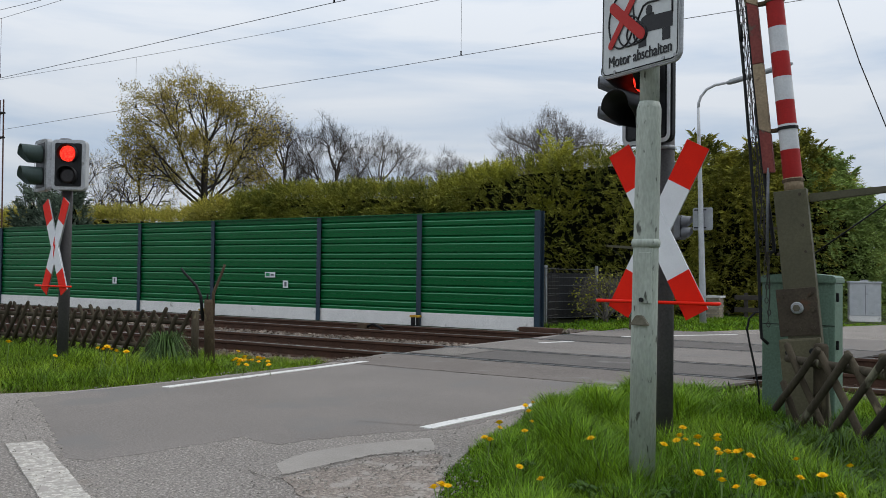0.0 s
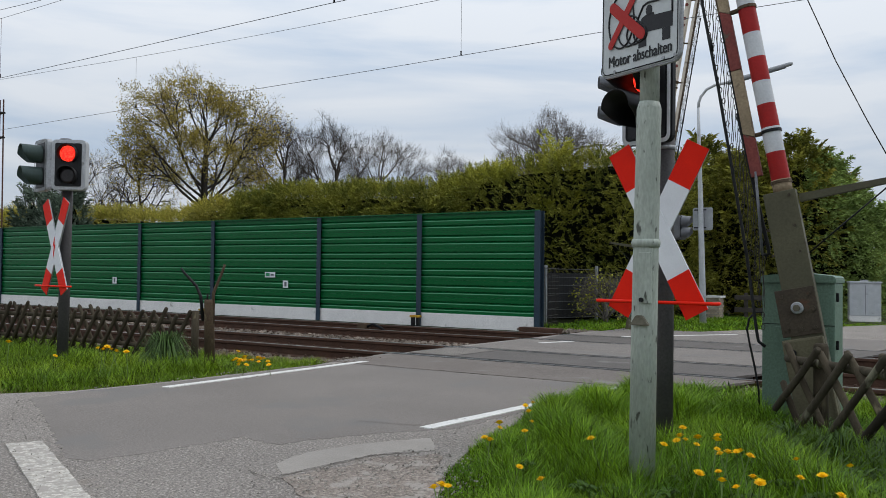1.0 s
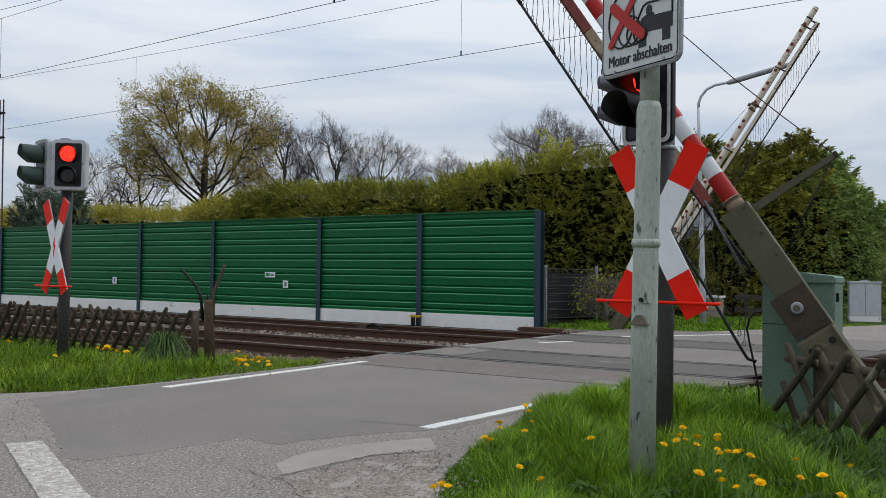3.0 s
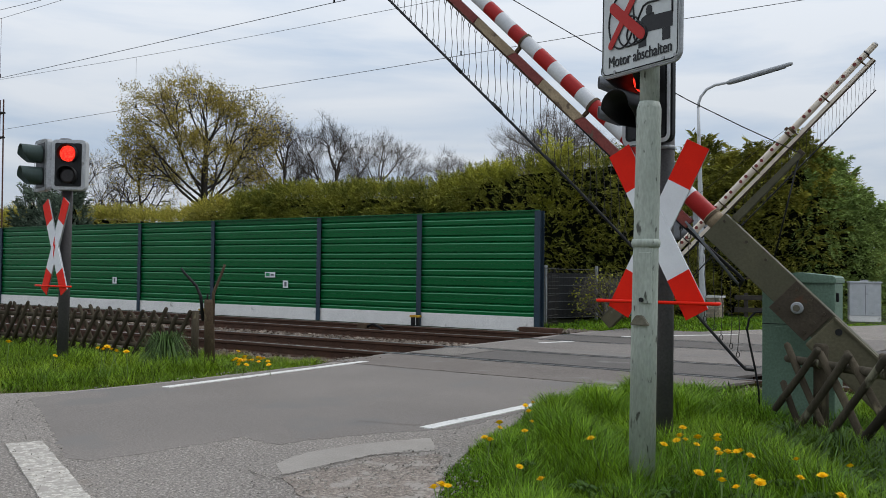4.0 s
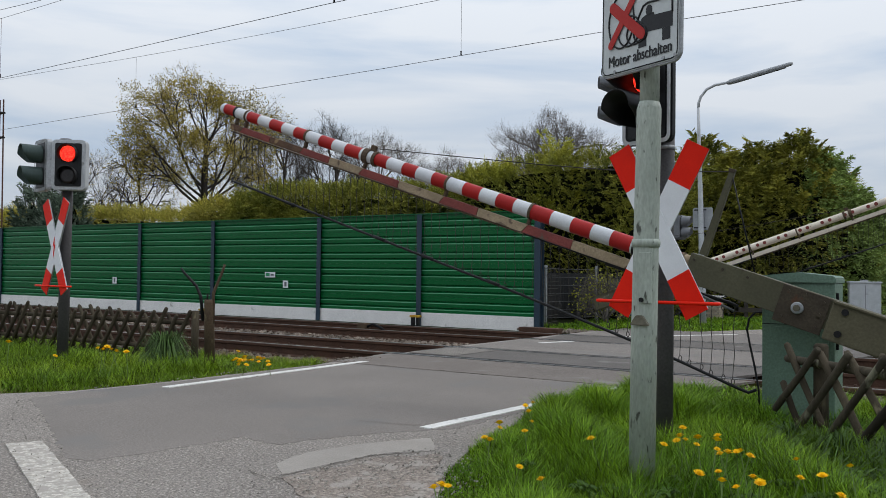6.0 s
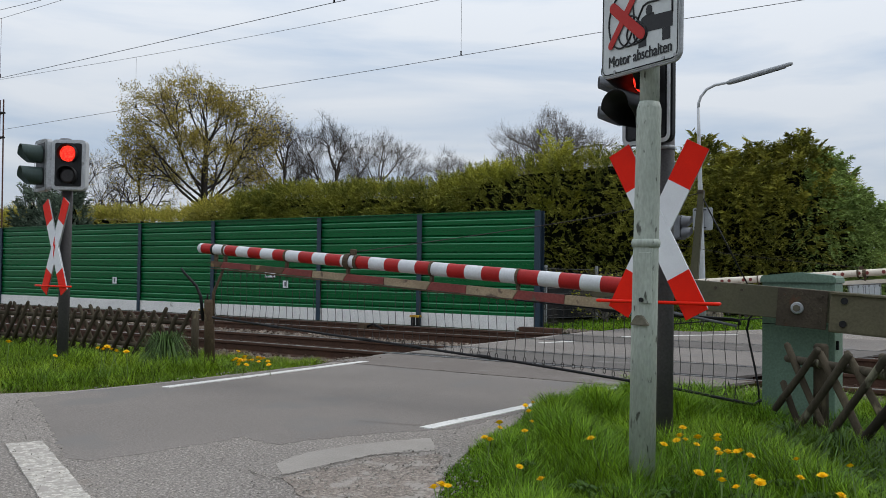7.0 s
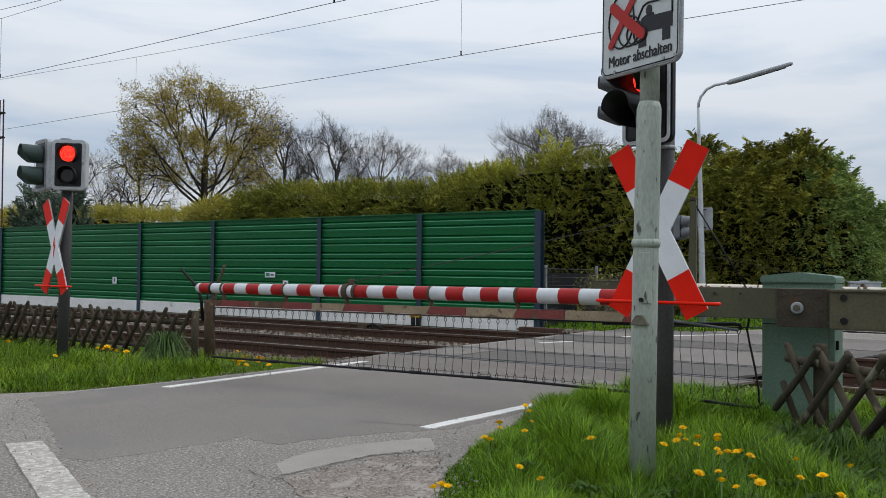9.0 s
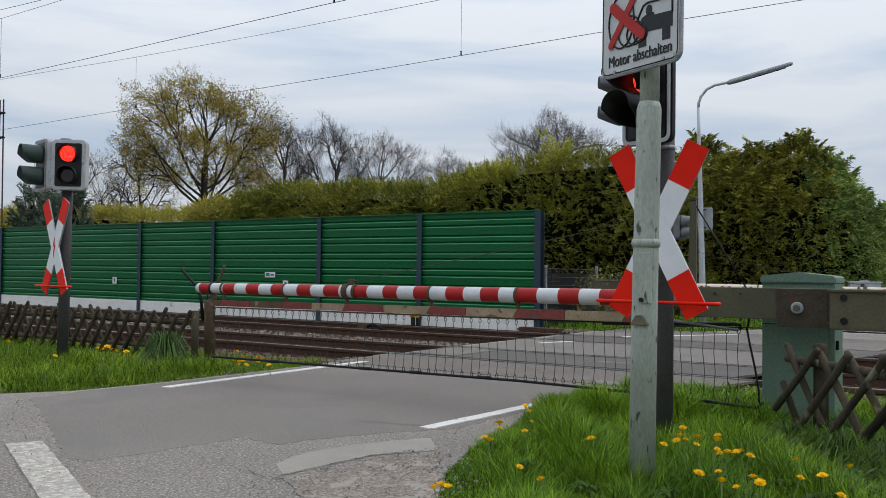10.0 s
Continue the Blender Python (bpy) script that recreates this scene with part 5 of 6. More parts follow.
# ---- vegetation ----
def grow(rnd, p, d, length, r, level, segs, tips, spread, up, shrink=0.66, kids=(3, 5), max_level=4):
    """Recursive limbs: fills segs with (points, radii) and tips with twig ends."""
    pts, rs = [p], [r]
    n = 4 if level < 2 else 3
    for i in range(n):
        d = (d + Vector((rnd.uniform(-1, 1), rnd.uniform(-1, 1), rnd.uniform(-0.6, 1) * 0.7 + up)) * 0.17).normalized()
        p = p + d * (length / n)
        pts.append(p)
        rs.append(max(0.006, r * (1 - 0.55 * (i + 1) / n)))
    segs.append((pts, rs, level))
    if level >= max_level:
        tips.append((p, d))
        tips.append((pts[1], d))
        return
    for k in range(rnd.randint(*kids)):
        at = rnd.uniform(0.35, 1.0) if k else 1.0
        i = min(int(at * n), n - 1)
        q = pts[i].lerp(pts[i + 1], at * n - i)
        axis = Vector((rnd.uniform(-1, 1), rnd.uniform(-1, 1), rnd.uniform(-0.35, 0.7)))
        nd = (d * (1 - spread) + axis.normalized() * spread * 1.3).normalized()
        grow(rnd, q, nd, length * shrink * rnd.uniform(0.75, 1.15), rs[i] * 0.62, level + 1, segs, tips, spread, up, shrink, kids, max_level)


def crown_points(g, n, centre, radii, hollow=0.55):
    """Twig ends spread through a lumpy dome."""
    d = g.normal(0, 1, (n * 2, 3))
    d /= np.linalg.norm(d, axis=1, keepdims=True)
    d = d[d[:, 2] > -0.62][:n]
    lump = 1 + 0.13 * np.sin(d[:, 0] * 5 + 1) * np.sin(d[:, 1] * 4.3 + d[:, 2] * 3) + 0.08 * np.sin(d[:, 2] * 9 + d[:, 0] * 7)
    d = d / (np.abs(d) ** 2.9).sum(1, keepdims=True) ** (1 / 2.9)
    r_ = (hollow + (1 - hollow) * g.uniform(0, 1, len(d)) ** 0.5) * lump
    return d * r_[:, None] * np.array(radii) + np.array(centre)


def limb_system(rnd, g, p, pts, level, unit, segs, sag=0.0):
    """Splits the twig ends into groups and runs a bent limb from p towards each group."""
    if len(pts) <= 2:
        for q in pts:
            q = Vector(q)
            mid = p.lerp(q, 0.5) + Vector((rnd.uniform(-1, 1), rnd.uniform(-1, 1), rnd.uniform(-0.4, 1))) * 0.08 * (q - p).length
            segs.append(([p, mid, q], [unit * 1.2, unit, unit * 0.6], level))
        return
    k = min(len(pts), rnd.choice((3, 4, 5)) if level else 7)
    seeds = pts[g.choice(len(pts), k, replace=False)]
    for _ in range(3):
        own = np.argmin(((pts[:, None] - seeds[None]) ** 2).sum(-1), 1)
        seeds = np.array([pts[own == i].mean(0) if (own == i).any() else seeds[i] for i in range(k)])
    for i in range(k):
        grp = pts[own == i]
        if not len(grp):
            continue
        c = Vector(grp.mean(0))
        end = p.lerp(c, 0.62 if level else 0.55)
        L = (end - p).length
        bend = Vector((rnd.uniform(-1, 1), rnd.uniform(-1, 1), rnd.uniform(-0.3, 0.9)))
        q1, q2 = p.lerp(end, 0.35) + bend * 0.10 * L, p.lerp(end, 0.7) + bend * 0.07 * L
        r0 = unit * len(grp) ** 0.5
        segs.append(([p, q1, q2, end], [r0 * 1.25, r0 * 1.1, r0, r0 * 0.9], level))
        limb_system(rnd, g, end, grp, level + 1, unit, segs)


def build_tree(name, label, place, hgt, seed, bark, half_w, low, leaf=None, leaves=0, size=0.1, tips=700, unit=0.011, fork=0.25, twigs=9, twig_l=0.5, group="", leaf_bias=0.0, limbs=13):
    """Trunk with a leader, limbs that leave it at rising heights and fill a dome between low and hgt, fine twigs, and leaves where it has any."""
    rnd, g = random.Random(seed), np.random.default_rng(seed)
    pts = crown_points(g, tips, (0, 0, low + (hgt - low) * 0.46), (half_w * 0.88, half_w * 0.88, (hgt - low) * 0.52))
    ob = thing(name, label, "tree", Matrix.Translation(place), group=group)
    r0 = unit * tips ** 0.5 * 0.85
    f0, f1 = hgt * fork, low + (hgt - low) * 0.5
    sway = [rnd.uniform(-0.05, 0.05) * hgt for _ in range(4)]

    def leader(z):
        t = min(1.0, max(0.0, z / f1))
        return Vector((sway[0] * t + 0.6 * sway[1] * math.sin(4 * t), sway[2] * t + 0.6 * sway[3] * math.sin(4.6 * t), z))

    zs = [-0.1] + [f1 * k / 9 for k in range(1, 10)]
    part("trunk", tube([leader(z) for z in zs], [r0 * (1.3 - 1.02 * (max(z, 0) / f1) ** 1.3) for z in zs], 9), bark, ob)
    segs = []
    seeds = pts[g.choice(len(pts), limbs, replace=False)]
    for _ in range(4):
        own_ = np.argmin(((pts[:, None] - seeds[None]) ** 2).sum(-1), 1)
        seeds = np.array([pts[own_ == i].mean(0) if (own_ == i).any() else seeds[i] for i in range(limbs)])
    for i in range(limbs):
        grp = pts[own_ == i]
        if not len(grp):
            continue
        c = Vector(grp.mean(0))
        reach = math.hypot(c.x, c.y)
        p = leader(min(f1, max(f0, c.z - reach * rnd.uniform(0.9, 1.5))))
        end = p.lerp(c, 0.6)
        L = (end - p).length
        bend = Vector((rnd.uniform(-1, 1), rnd.uniform(-1, 1), rnd.uniform(-0.9, 0.3)))
        rr = unit * len(grp) ** 0.5 * 0.9
        segs.append(([p, p.lerp(end, 0.3) + bend * 0.09 * L, p.lerp(end, 0.68) + bend * 0.08 * L, end], [rr * 1.45, rr * 1.2, rr * 1.05, rr * 0.9], 0))
        limb_system(rnd, g, end, grp, 1, unit, segs)
    own = bmesh.new()
    for ps, rs, level in segs:
        tube(ps, rs, 7 if level < 1 else 5 if level < 3 else 3, own, caps=False)
    part("branchwork", own, bark, ob)
    n = len(pts) * twigs
    base = pts[g.integers(0, len(pts), n)] + g.normal(0, 0.10, (n, 3))
    out = base - np.array([0, 0, low * 0.8 + 0.2 * hgt])
    out /= np.linalg.norm(out, axis=1, keepdims=True)
    out[:, 2] += 0.35
    part("twig_haze", raw_mesh("twigs", sprays(base - out * twig_l * 0.35, out, g, twig_l, unit * 0.62, 0.0, 0.5), 4, bark), None, ob, "fine bare twigs")
    if leaf:
        # leaves gather on some twig ends and leave others bare
        w = 0.15 + np.clip(np.sin(pts[:, 0] * 1.7 + seed) + np.sin(pts[:, 2] * 2.3 + pts[:, 1]) + 0.5 + leaf_bias - 0.22 * pts[:, 0] / half_w, 0, 3)
        pick = pts[g.choice(len(pts), leaves, p=w / w.sum())]
        pick = pick + g.normal(0, 0.15, pick.shape)
        part("crown", raw_mesh("crown", sprays(pick, g.normal(0, 1, pick.shape), g, size, size * 0.42, 0.1), 4, leaf), None, ob, "sparse young leaves")
    return ob


build_tree("oak_tree", "broad tree with thin yellow-green spring leaves", (-35.2, 29.9, 0), 10.7, 11, "bark", 4.05, 4.2, "leaf", 46000, 0.074, 1500, 0.0060, 0.40, 5, 0.36, leaf_bias=0.2, limbs=17)
build_tree("oak_tree", "slender tree with a few olive spring leaves", (-38.0, 28.6, 0), 8.0, 13, "bark", 2.0, 3.4, "leaf", 2600, 0.075, 420, 0.006, 0.34, 6, 0.40, leaf_bias=0.1, limbs=9)
build_tree("bare_tree", "bare grey-brown tree behind the hedge", (-43.4, 43.0, 0), 11.5, 23, "bark_grey", 2.9, 4.2, None, 0, 0.1, 1300, 0.0056, 0.38, 12, 0.6, "bare trees")
build_tree("bare_tree", "bare grey-brown tree with thin spreading twigs", (-40.1, 44.9, 0), 11.1, 29, "bark_grey", 2.9, 4.2, None, 0, 0.1, 1300, 0.0056, 0.38, 12, 0.6, "bare trees")
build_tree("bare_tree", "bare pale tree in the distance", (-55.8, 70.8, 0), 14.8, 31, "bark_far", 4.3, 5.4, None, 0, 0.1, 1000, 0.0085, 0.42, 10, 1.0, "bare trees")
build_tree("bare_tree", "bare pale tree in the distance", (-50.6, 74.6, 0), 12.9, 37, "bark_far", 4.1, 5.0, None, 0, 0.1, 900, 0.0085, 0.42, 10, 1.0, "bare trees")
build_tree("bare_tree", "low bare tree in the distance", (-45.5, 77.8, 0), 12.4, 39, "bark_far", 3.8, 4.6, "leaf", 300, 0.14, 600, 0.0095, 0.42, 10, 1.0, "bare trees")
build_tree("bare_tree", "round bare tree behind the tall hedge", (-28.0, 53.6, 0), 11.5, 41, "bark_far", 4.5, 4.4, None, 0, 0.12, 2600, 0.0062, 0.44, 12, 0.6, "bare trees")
build_tree("bare_tree", "bare crooked tree with budding twigs", (-39.9, 27.0, 0), 7.0, 43, "bark", 2.3, 2.8, "leaf", 500, 0.075, 420, 0.0056, 0.32, 7, 0.45, "bare trees")
build_tree("bare_tree", "low bare tree with budding twigs", (-36.6, 26.4, 0), 6.2, 47, "bark", 1.5, 2.6, "leaf", 300, 0.075, 220, 0.0052, 0.34, 7, 0.4, "bare trees")


build_tree("bare_shrub", "tangled bare shrub beside the mesh fence", (-9.45, 20.7, -0.05), 1.2, 53, "bark_far", 0.7, 0.05, "hedge_light", 700, 0.06, 320, 0.004, 0.08, 9, 0.26, "shrubs")


def far_wood():
    """Low line of bare woods along the horizon; the haze is put into the pale bark colour."""
    rnd = random.Random(9)
    own = bmesh.new()
    for k in range(30):
        x = -165 + k * 4.0 + rnd.uniform(-2, 2)
        y = 120 + rnd.uniform(-12, 12)
        segs, tips = [], []
        grow(rnd, Vector((x, y, 0)), Vector((0, 0, 1)), rnd.uniform(5, 7.5), 0.3, 0, segs, tips, 0.55, 0.12, 0.7, (3, 4), 3)
        for pts, rs, level in segs:
            tube(pts, [max(r_, 0.05) for r_ in rs], 3, own, caps=False)
    tagged(part("far_woods", own, "bark_far"), "line of bare distant trees with haze put into their colour", "woods", kind="stuff")


far_wood()


def hedge_top(x):
    return np.interp(x, [-60, -36.6, -32.6, -29.7, -25.8, -24.2, -22.8, -22.4, -20.4, -18, -15.9, -14, -13.3, -12.2, -11.2, -10.4, -9.5],
                     [3.2, 3.3, 3.25, 3.15, 2.95, 3.22, 3.3, 3.50, 3.60, 3.55, 3.45, 3.45, 3.75, 3.98, 4.10, 4.26, 4.28])


def hedge_front(x):
    return 20.15 + 1.9 * np.clip((np.asarray(x) + 12.3) / 1.8, 0, 1)


def relief(u, z):
    """Uneven depth of clipped cypress foliage, from big swellings to hand-sized tufts."""
    return (0.14 * np.sin(u * 1.7 + z * 1.3) + 0.10 * np.sin(u * 3.9 - z * 2.7 + np.sin(u * 1.1)) + 0.24 * np.sin(u * 6.3 + z * 4.1 + 2 * np.sin(z * 3.3 + u)) * np.sin(z * 5.7 - u * 3 + 2 * np.sin(u * 2.9))
            + 0.10 * np.sin(u * 13.1 + 3 * np.sin(z * 4)) * np.sin(z * 15 + 2 * np.sin(u * 5)))


def build_hedge():
    g = np.random.default_rng(21)
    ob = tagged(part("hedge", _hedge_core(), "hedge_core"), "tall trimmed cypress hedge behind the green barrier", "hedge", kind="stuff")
    wave = lambda x: 0.08 * np.sin(x * 2.1) + 0.06 * np.sin(x * 5.3 + 1) + 0.05 * np.sin(x * 11.7)
    n = 9600
    x = np.where(g.random(n) < 0.55, g.uniform(-24, -9.4, n), g.uniform(-45, -9.4, n))
    top = hedge_top(x) + wave(x)
    low = np.where(x < -13, 0.62, 0.02)
    z = (low + (1 - low) * g.uniform(0.0, 1.0, n)) * top
    edge = 0.55 * np.clip((z - (top - 0.6)) / 0.6, 0, 1) ** 2
    y = hedge_front(x) - relief(x, z) + edge + 0.38 * g.uniform(0, 1, n) ** 1.6
    a = np.stack([x, y, z], -1)
    out = np.tile((0, -1.0, 0.25), (n, 1)) + np.stack([0 * x, 0 * x, 0.9 * np.clip((z - top + 0.5) / 0.5, 0, 1)], -1)
    m = 4200
    x2 = g.uniform(-40, -9.4, m)
    b = np.stack([x2, hedge_front(x2) + g.uniform(0.3, 2.2, m), hedge_top(x2) + wave(x2) - g.uniform(0, 0.1, m)], -1)
    out2 = np.tile((0, -0.25, 1.0), (m, 1))
    # the end that turns along the far road
    e = 3200
    y3 = g.uniform(22.0, 30, e)
    t3 = np.interp(y3, [22, 24, 26, 30], [4.4, 4.5, 4.7, 5.0]) + 0.15 * np.sin(y3 * 2.3)
    z3 = g.uniform(0, 1, e) * t3
    x3 = -9.35 + 0.05 * (y3 - 20) + relief(y3, z3) - 0.5 * np.clip((z3 - t3 + 0.7) / 0.7, 0, 1) ** 2 - 0.38 * g.uniform(0, 1, e) ** 1.6
    c = np.stack([x3, y3, z3], -1)
    out3 = np.tile((1.0, -0.4, 0.25), (e, 1))
    pos, way = np.concatenate([a, b, c]), np.concatenate([out, out2, out3])
    loose = pos[:, 0] < -22.45 + 0.2 * np.sin(pos[:, 2] * 7)
    part("foliage", raw_mesh("hedge_foliage", fans(pos[~loose], way[~loose], g, 0.36, 23, 0.20, 0.16, 0.5, 0.5), 4, "hedge"), None, ob)
    part("foliage", raw_mesh("hedge_foliage", fans(pos[loose], way[loose], g, 0.30, 18, 0.26, 0.18, 0.2, 0.4), 4, "hedge_olive"), None, ob, "looser yellow-green growth")
    # fresh lighter shoots standing above the clipped top
    k = 900
    xk = np.concatenate([g.normal(-13.0, 0.45, k // 2), g.uniform(-36, -10, k - k // 2)])
    pk = np.stack([xk, hedge_front(xk) + g.uniform(0.1, 0.9, k), hedge_top(xk) + wave(xk) - np.abs(g.normal(0, 0.2, k))], -1)
    part("foliage", raw_mesh("hedge_shoots", fans(pk, np.tile((0, -0.3, 1.1), (k, 1)), g, 0.26, 17, 0.24, 0.18, 0.1, 0.3), 4, "hedge_light"), None, ob, "fresh lighter shoots")


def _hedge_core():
    # added filler body behind the sprays, its near-black colour supplies the hollows' shade
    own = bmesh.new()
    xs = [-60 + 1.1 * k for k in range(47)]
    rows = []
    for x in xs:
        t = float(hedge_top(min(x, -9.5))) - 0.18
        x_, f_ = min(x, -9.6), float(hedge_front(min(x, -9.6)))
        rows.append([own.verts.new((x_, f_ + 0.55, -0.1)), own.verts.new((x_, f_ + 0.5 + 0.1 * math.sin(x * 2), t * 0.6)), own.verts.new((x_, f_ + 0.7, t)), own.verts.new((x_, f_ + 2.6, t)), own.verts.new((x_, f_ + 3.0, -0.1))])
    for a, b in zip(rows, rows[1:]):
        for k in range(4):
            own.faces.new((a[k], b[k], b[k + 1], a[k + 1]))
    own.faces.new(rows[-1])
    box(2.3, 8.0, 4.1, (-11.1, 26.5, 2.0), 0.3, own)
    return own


build_hedge()


def build_conifer(place, hgt, rad_, seed, leaf, label, count, name="conifer", size=0.26, droop=0.25, group="conifers", base=0.0):
    g = np.random.default_rng(seed)
    ob = thing(name, label, "tree", Matrix.Translation(place), group=group)
    part("trunk", tube([(0, 0, -0.1), (0.05, 0, hgt * 0.5), (0, 0, hgt * 0.93)], [0.14, 0.09, 0.02], 7), "bark", ob)
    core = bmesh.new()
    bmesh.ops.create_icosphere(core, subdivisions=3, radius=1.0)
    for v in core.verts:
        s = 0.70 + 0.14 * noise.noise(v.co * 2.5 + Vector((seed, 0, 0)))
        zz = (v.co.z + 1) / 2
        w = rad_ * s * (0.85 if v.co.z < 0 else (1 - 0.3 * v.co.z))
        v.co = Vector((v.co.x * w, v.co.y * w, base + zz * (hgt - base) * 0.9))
    # near-black solid inside the crown, shade between the sprays is its colour
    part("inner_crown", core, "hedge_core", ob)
    u = g.uniform(0, 1, count) ** 0.9
    ang = g.uniform(0, 2 * np.pi, count)
    prof = np.where(u < 0.35, 0.82 + 0.18 * u / 0.35, np.clip(1 - (np.clip(u - 0.35, 0, 1) / 0.65) ** 2.6, 0.03, 1))
    lumps = 1 + 0.10 * np.sin(ang * 5 + u * 9 + seed) + 0.09 * np.sin(ang * 11 - u * 17 + seed) + 0.10 * np.sin(u * 31 + ang * 6 + 2 * np.sin(ang * 3 + seed))
    r_ = rad_ * prof * lumps * (1.0 - 0.24 * g.uniform(0, 1, count) ** 1.5)
    pos = np.stack([r_ * np.cos(ang), r_ * np.sin(ang), base + u * (hgt - base)], -1)
    out = np.stack([np.cos(ang), np.sin(ang), 0.1 + 0.8 * u ** 3], -1)
    body = fans(pos, out, g, size, 22, 0.21, 0.15, droop, 0.35)
    # feathery leading shoots
    ps, ds = [], []
    for _ in range(46):
        a, u0 = g.uniform(0, 2 * np.pi), g.uniform(0.55, 0.97)
        w = rad_ * max(0.03, 1 - (max(u0 - 0.35, 0) / 0.65) ** 2.6) * 0.92
        o = np.array([np.cos(a), np.sin(a), 0.0])
        L = g.uniform(0.3, 0.75) * min(1.0, hgt / 4)
        t = np.repeat(np.linspace(0.05, 1, 16), 5)[:, None]
        p = o * w + np.array([0, 0, base + u0 * (hgt - base)]) + o * L * (0.15 * t + 0.3 * t ** 2) + np.array([0, 0, 1.0]) * L * (1.15 * t - 0.2 * t ** 3)
        side = np.cross(o, (0, 0, 1.0)) * np.where(np.arange(len(t)) % 2, 1, -1)[:, None]
        ps.append(p)
        ds.append(side * 1.0 + o * 0.5 + np.array([0, 0, 0.35]))
    shoots = sprays(np.concatenate(ps), np.concatenate(ds), g, size * 0.46, size * 0.06, 0.0, 0.3)
    part("crown", raw_mesh("crown", np.concatenate([body, shoots]), 4, leaf), None, ob)
    return ob


for cx, cy, ch, cr, sd, lf, lb in (
        (-9.6, 28.3, 5.25, 1.1, 1, "conifer", "dense dark green cypress beside the far road"), (-8.45, 28.0, 4.75, 0.85, 2, "conifer", "dense dark green cypress beside the far road"),
        (-7.75, 28.4, 5.0, 0.95, 3, "conifer", "bushy yellow-tinged cypress beside the far road"), (-6.85, 28.6, 5.2, 1.0, 4, "conifer", "bushy cypress with feathery tips"),
        (-6.1, 29.0, 4.75, 0.9, 5, "conifer_blue", "tall blue-green cypress with drooping sprays"), (-5.3, 29.6, 3.5, 0.62, 6, "conifer_blue", "blue-green cypress with drooping sprays"),
        (-7.3, 30.2, 4.7, 1.0, 7, "conifer", "cypress standing behind the roadside row"), (-6.2, 30.6, 4.5, 1.0, 8, "conifer", "cypress standing behind the roadside row")):
    build_conifer((cx, cy, -0.05), ch + 0.05, cr * 1.2, sd, lf, lb, 1600, size=0.44, droop=0.8 if lf == "conifer_blue" else 0.55)
SPRUCES = ((-32.05, 19.3, 3.95, 1.0, 12), (-31.2, 19.5, 3.75, 0.8, 13), (-30.6, 19.2, 3.6, 0.8, 14), (-29.6, 19.3, 3.85, 0.85, 15))
for cx, cy, ch, cr, sd in SPRUCES:
    build_conifer((cx, cy, 0), ch - 0.05, cr * 0.7, sd, "spruce", "bluish young spruce behind the barrier", 700, "spruce", 0.34, 0.1, "young spruces")
for cx, cy, ch, cr, sd in ((-7.3, 49.5, 4.6, 1.2, 22), (-5.0, 51, 4.5, 1.4, 23), (-2.0, 53, 4.4, 1.7, 24)):
    build_conifer((cx, cy, 0), ch, cr, sd, "conifer_blue", "dark conifer in the distance", 420, "conifer", 0.5, 0.4, "distant conifers")
for cx, cy, ch, cr, sd, lf in ((-5.3, 36.3, 1.7, 0.9, 31, "hedge_light"), (-4.2, 38.5, 2.4, 1.2, 32, "hedge_light"), (-11.6, 22.2, 4.75, 0.9, 33, "hedge_light")):
    build_conifer((cx, cy, -0.05), ch, cr, sd, lf, "loose shrub with fresh light foliage" if lf == "hedge_light" else "low tangled shrub on the verge", 420, "shrub", 0.3, 0.1, "shrubs")


# ---- grass ----
def road_side(x, y):
    """Signed test against the road outline, true on turf."""
    inside = np.zeros(len(x), bool)
    pts = ROAD
    for (xa, ya), (xb, yb) in zip(pts, pts[1:] + pts[:1]):
        hit = ((ya > y) != (yb > y)) & (x < (xb - xa) * (y - ya) / (yb - ya + 1e-12) + xa)
        inside ^= hit
    return ~inside


def blades(n, x0, x1, y0, y1, hgt, width, g, keep=None):
    x, y = g.uniform(x0, x1, n), g.uniform(y0, y1, n)
    ok = road_side(x, y)
    if keep is not None:
        ok &= keep(x, y)
    x, y = x[ok], y[ok]
    n = len(x)
    z = ground_height(x, y) - 0.01
    clump = 0.62 + 0.38 * np.sin(x * 3.1 + 1.3 * np.sin(y * 2.3)) * np.sin(y * 2.7 + x) + 0.25 * np.sin(x * 9 + y * 7)
    H_ = hgt * np.clip(clump + 0.35, 0.35, 1.5) * g.uniform(0.5, 1.35, n)
    brink = np.interp(y, [3.1, 3.65, 4.35, 5.0, 5.9, 6.5, 7.3, 8.9], [-1.6, -2.55, -2.97, -3.22, -3.42, -3.62, -3.74, -3.65])
    H_ = np.where(x > -5, H_ * np.clip(0.35 + 0.65 * (x - brink) / 0.32, 0.35, 1), H_)
    a = g.uniform(0, 2 * np.pi, n)
    lean = g.uniform(0.15, 1.1, n) * H_
    s = np.stack([np.cos(a), np.sin(a), 0 * a], -1) * (width * g.uniform(0.6, 1.3, n))[:, None]
    d = np.stack([np.cos(a + 1.3), np.sin(a + 1.3), 0 * a], -1)
    p = np.stack([x, y, z], -1)
    mid = p + d * (lean * 0.3)[:, None] + np.stack([0 * a, 0 * a, H_ * 0.6], -1)
    tip = p + d * lean[:, None] + np.stack([0 * a, 0 * a, H_], -1)
    low = np.stack([p - s, p + s, mid + s * 0.75, mid - s * 0.75], 1)
    up = np.stack([mid - s * 0.75, mid + s * 0.75, tip + s * 0.1, tip - s * 0.1], 1)
    return np.stack([low, up], 1).reshape(-1, 3)


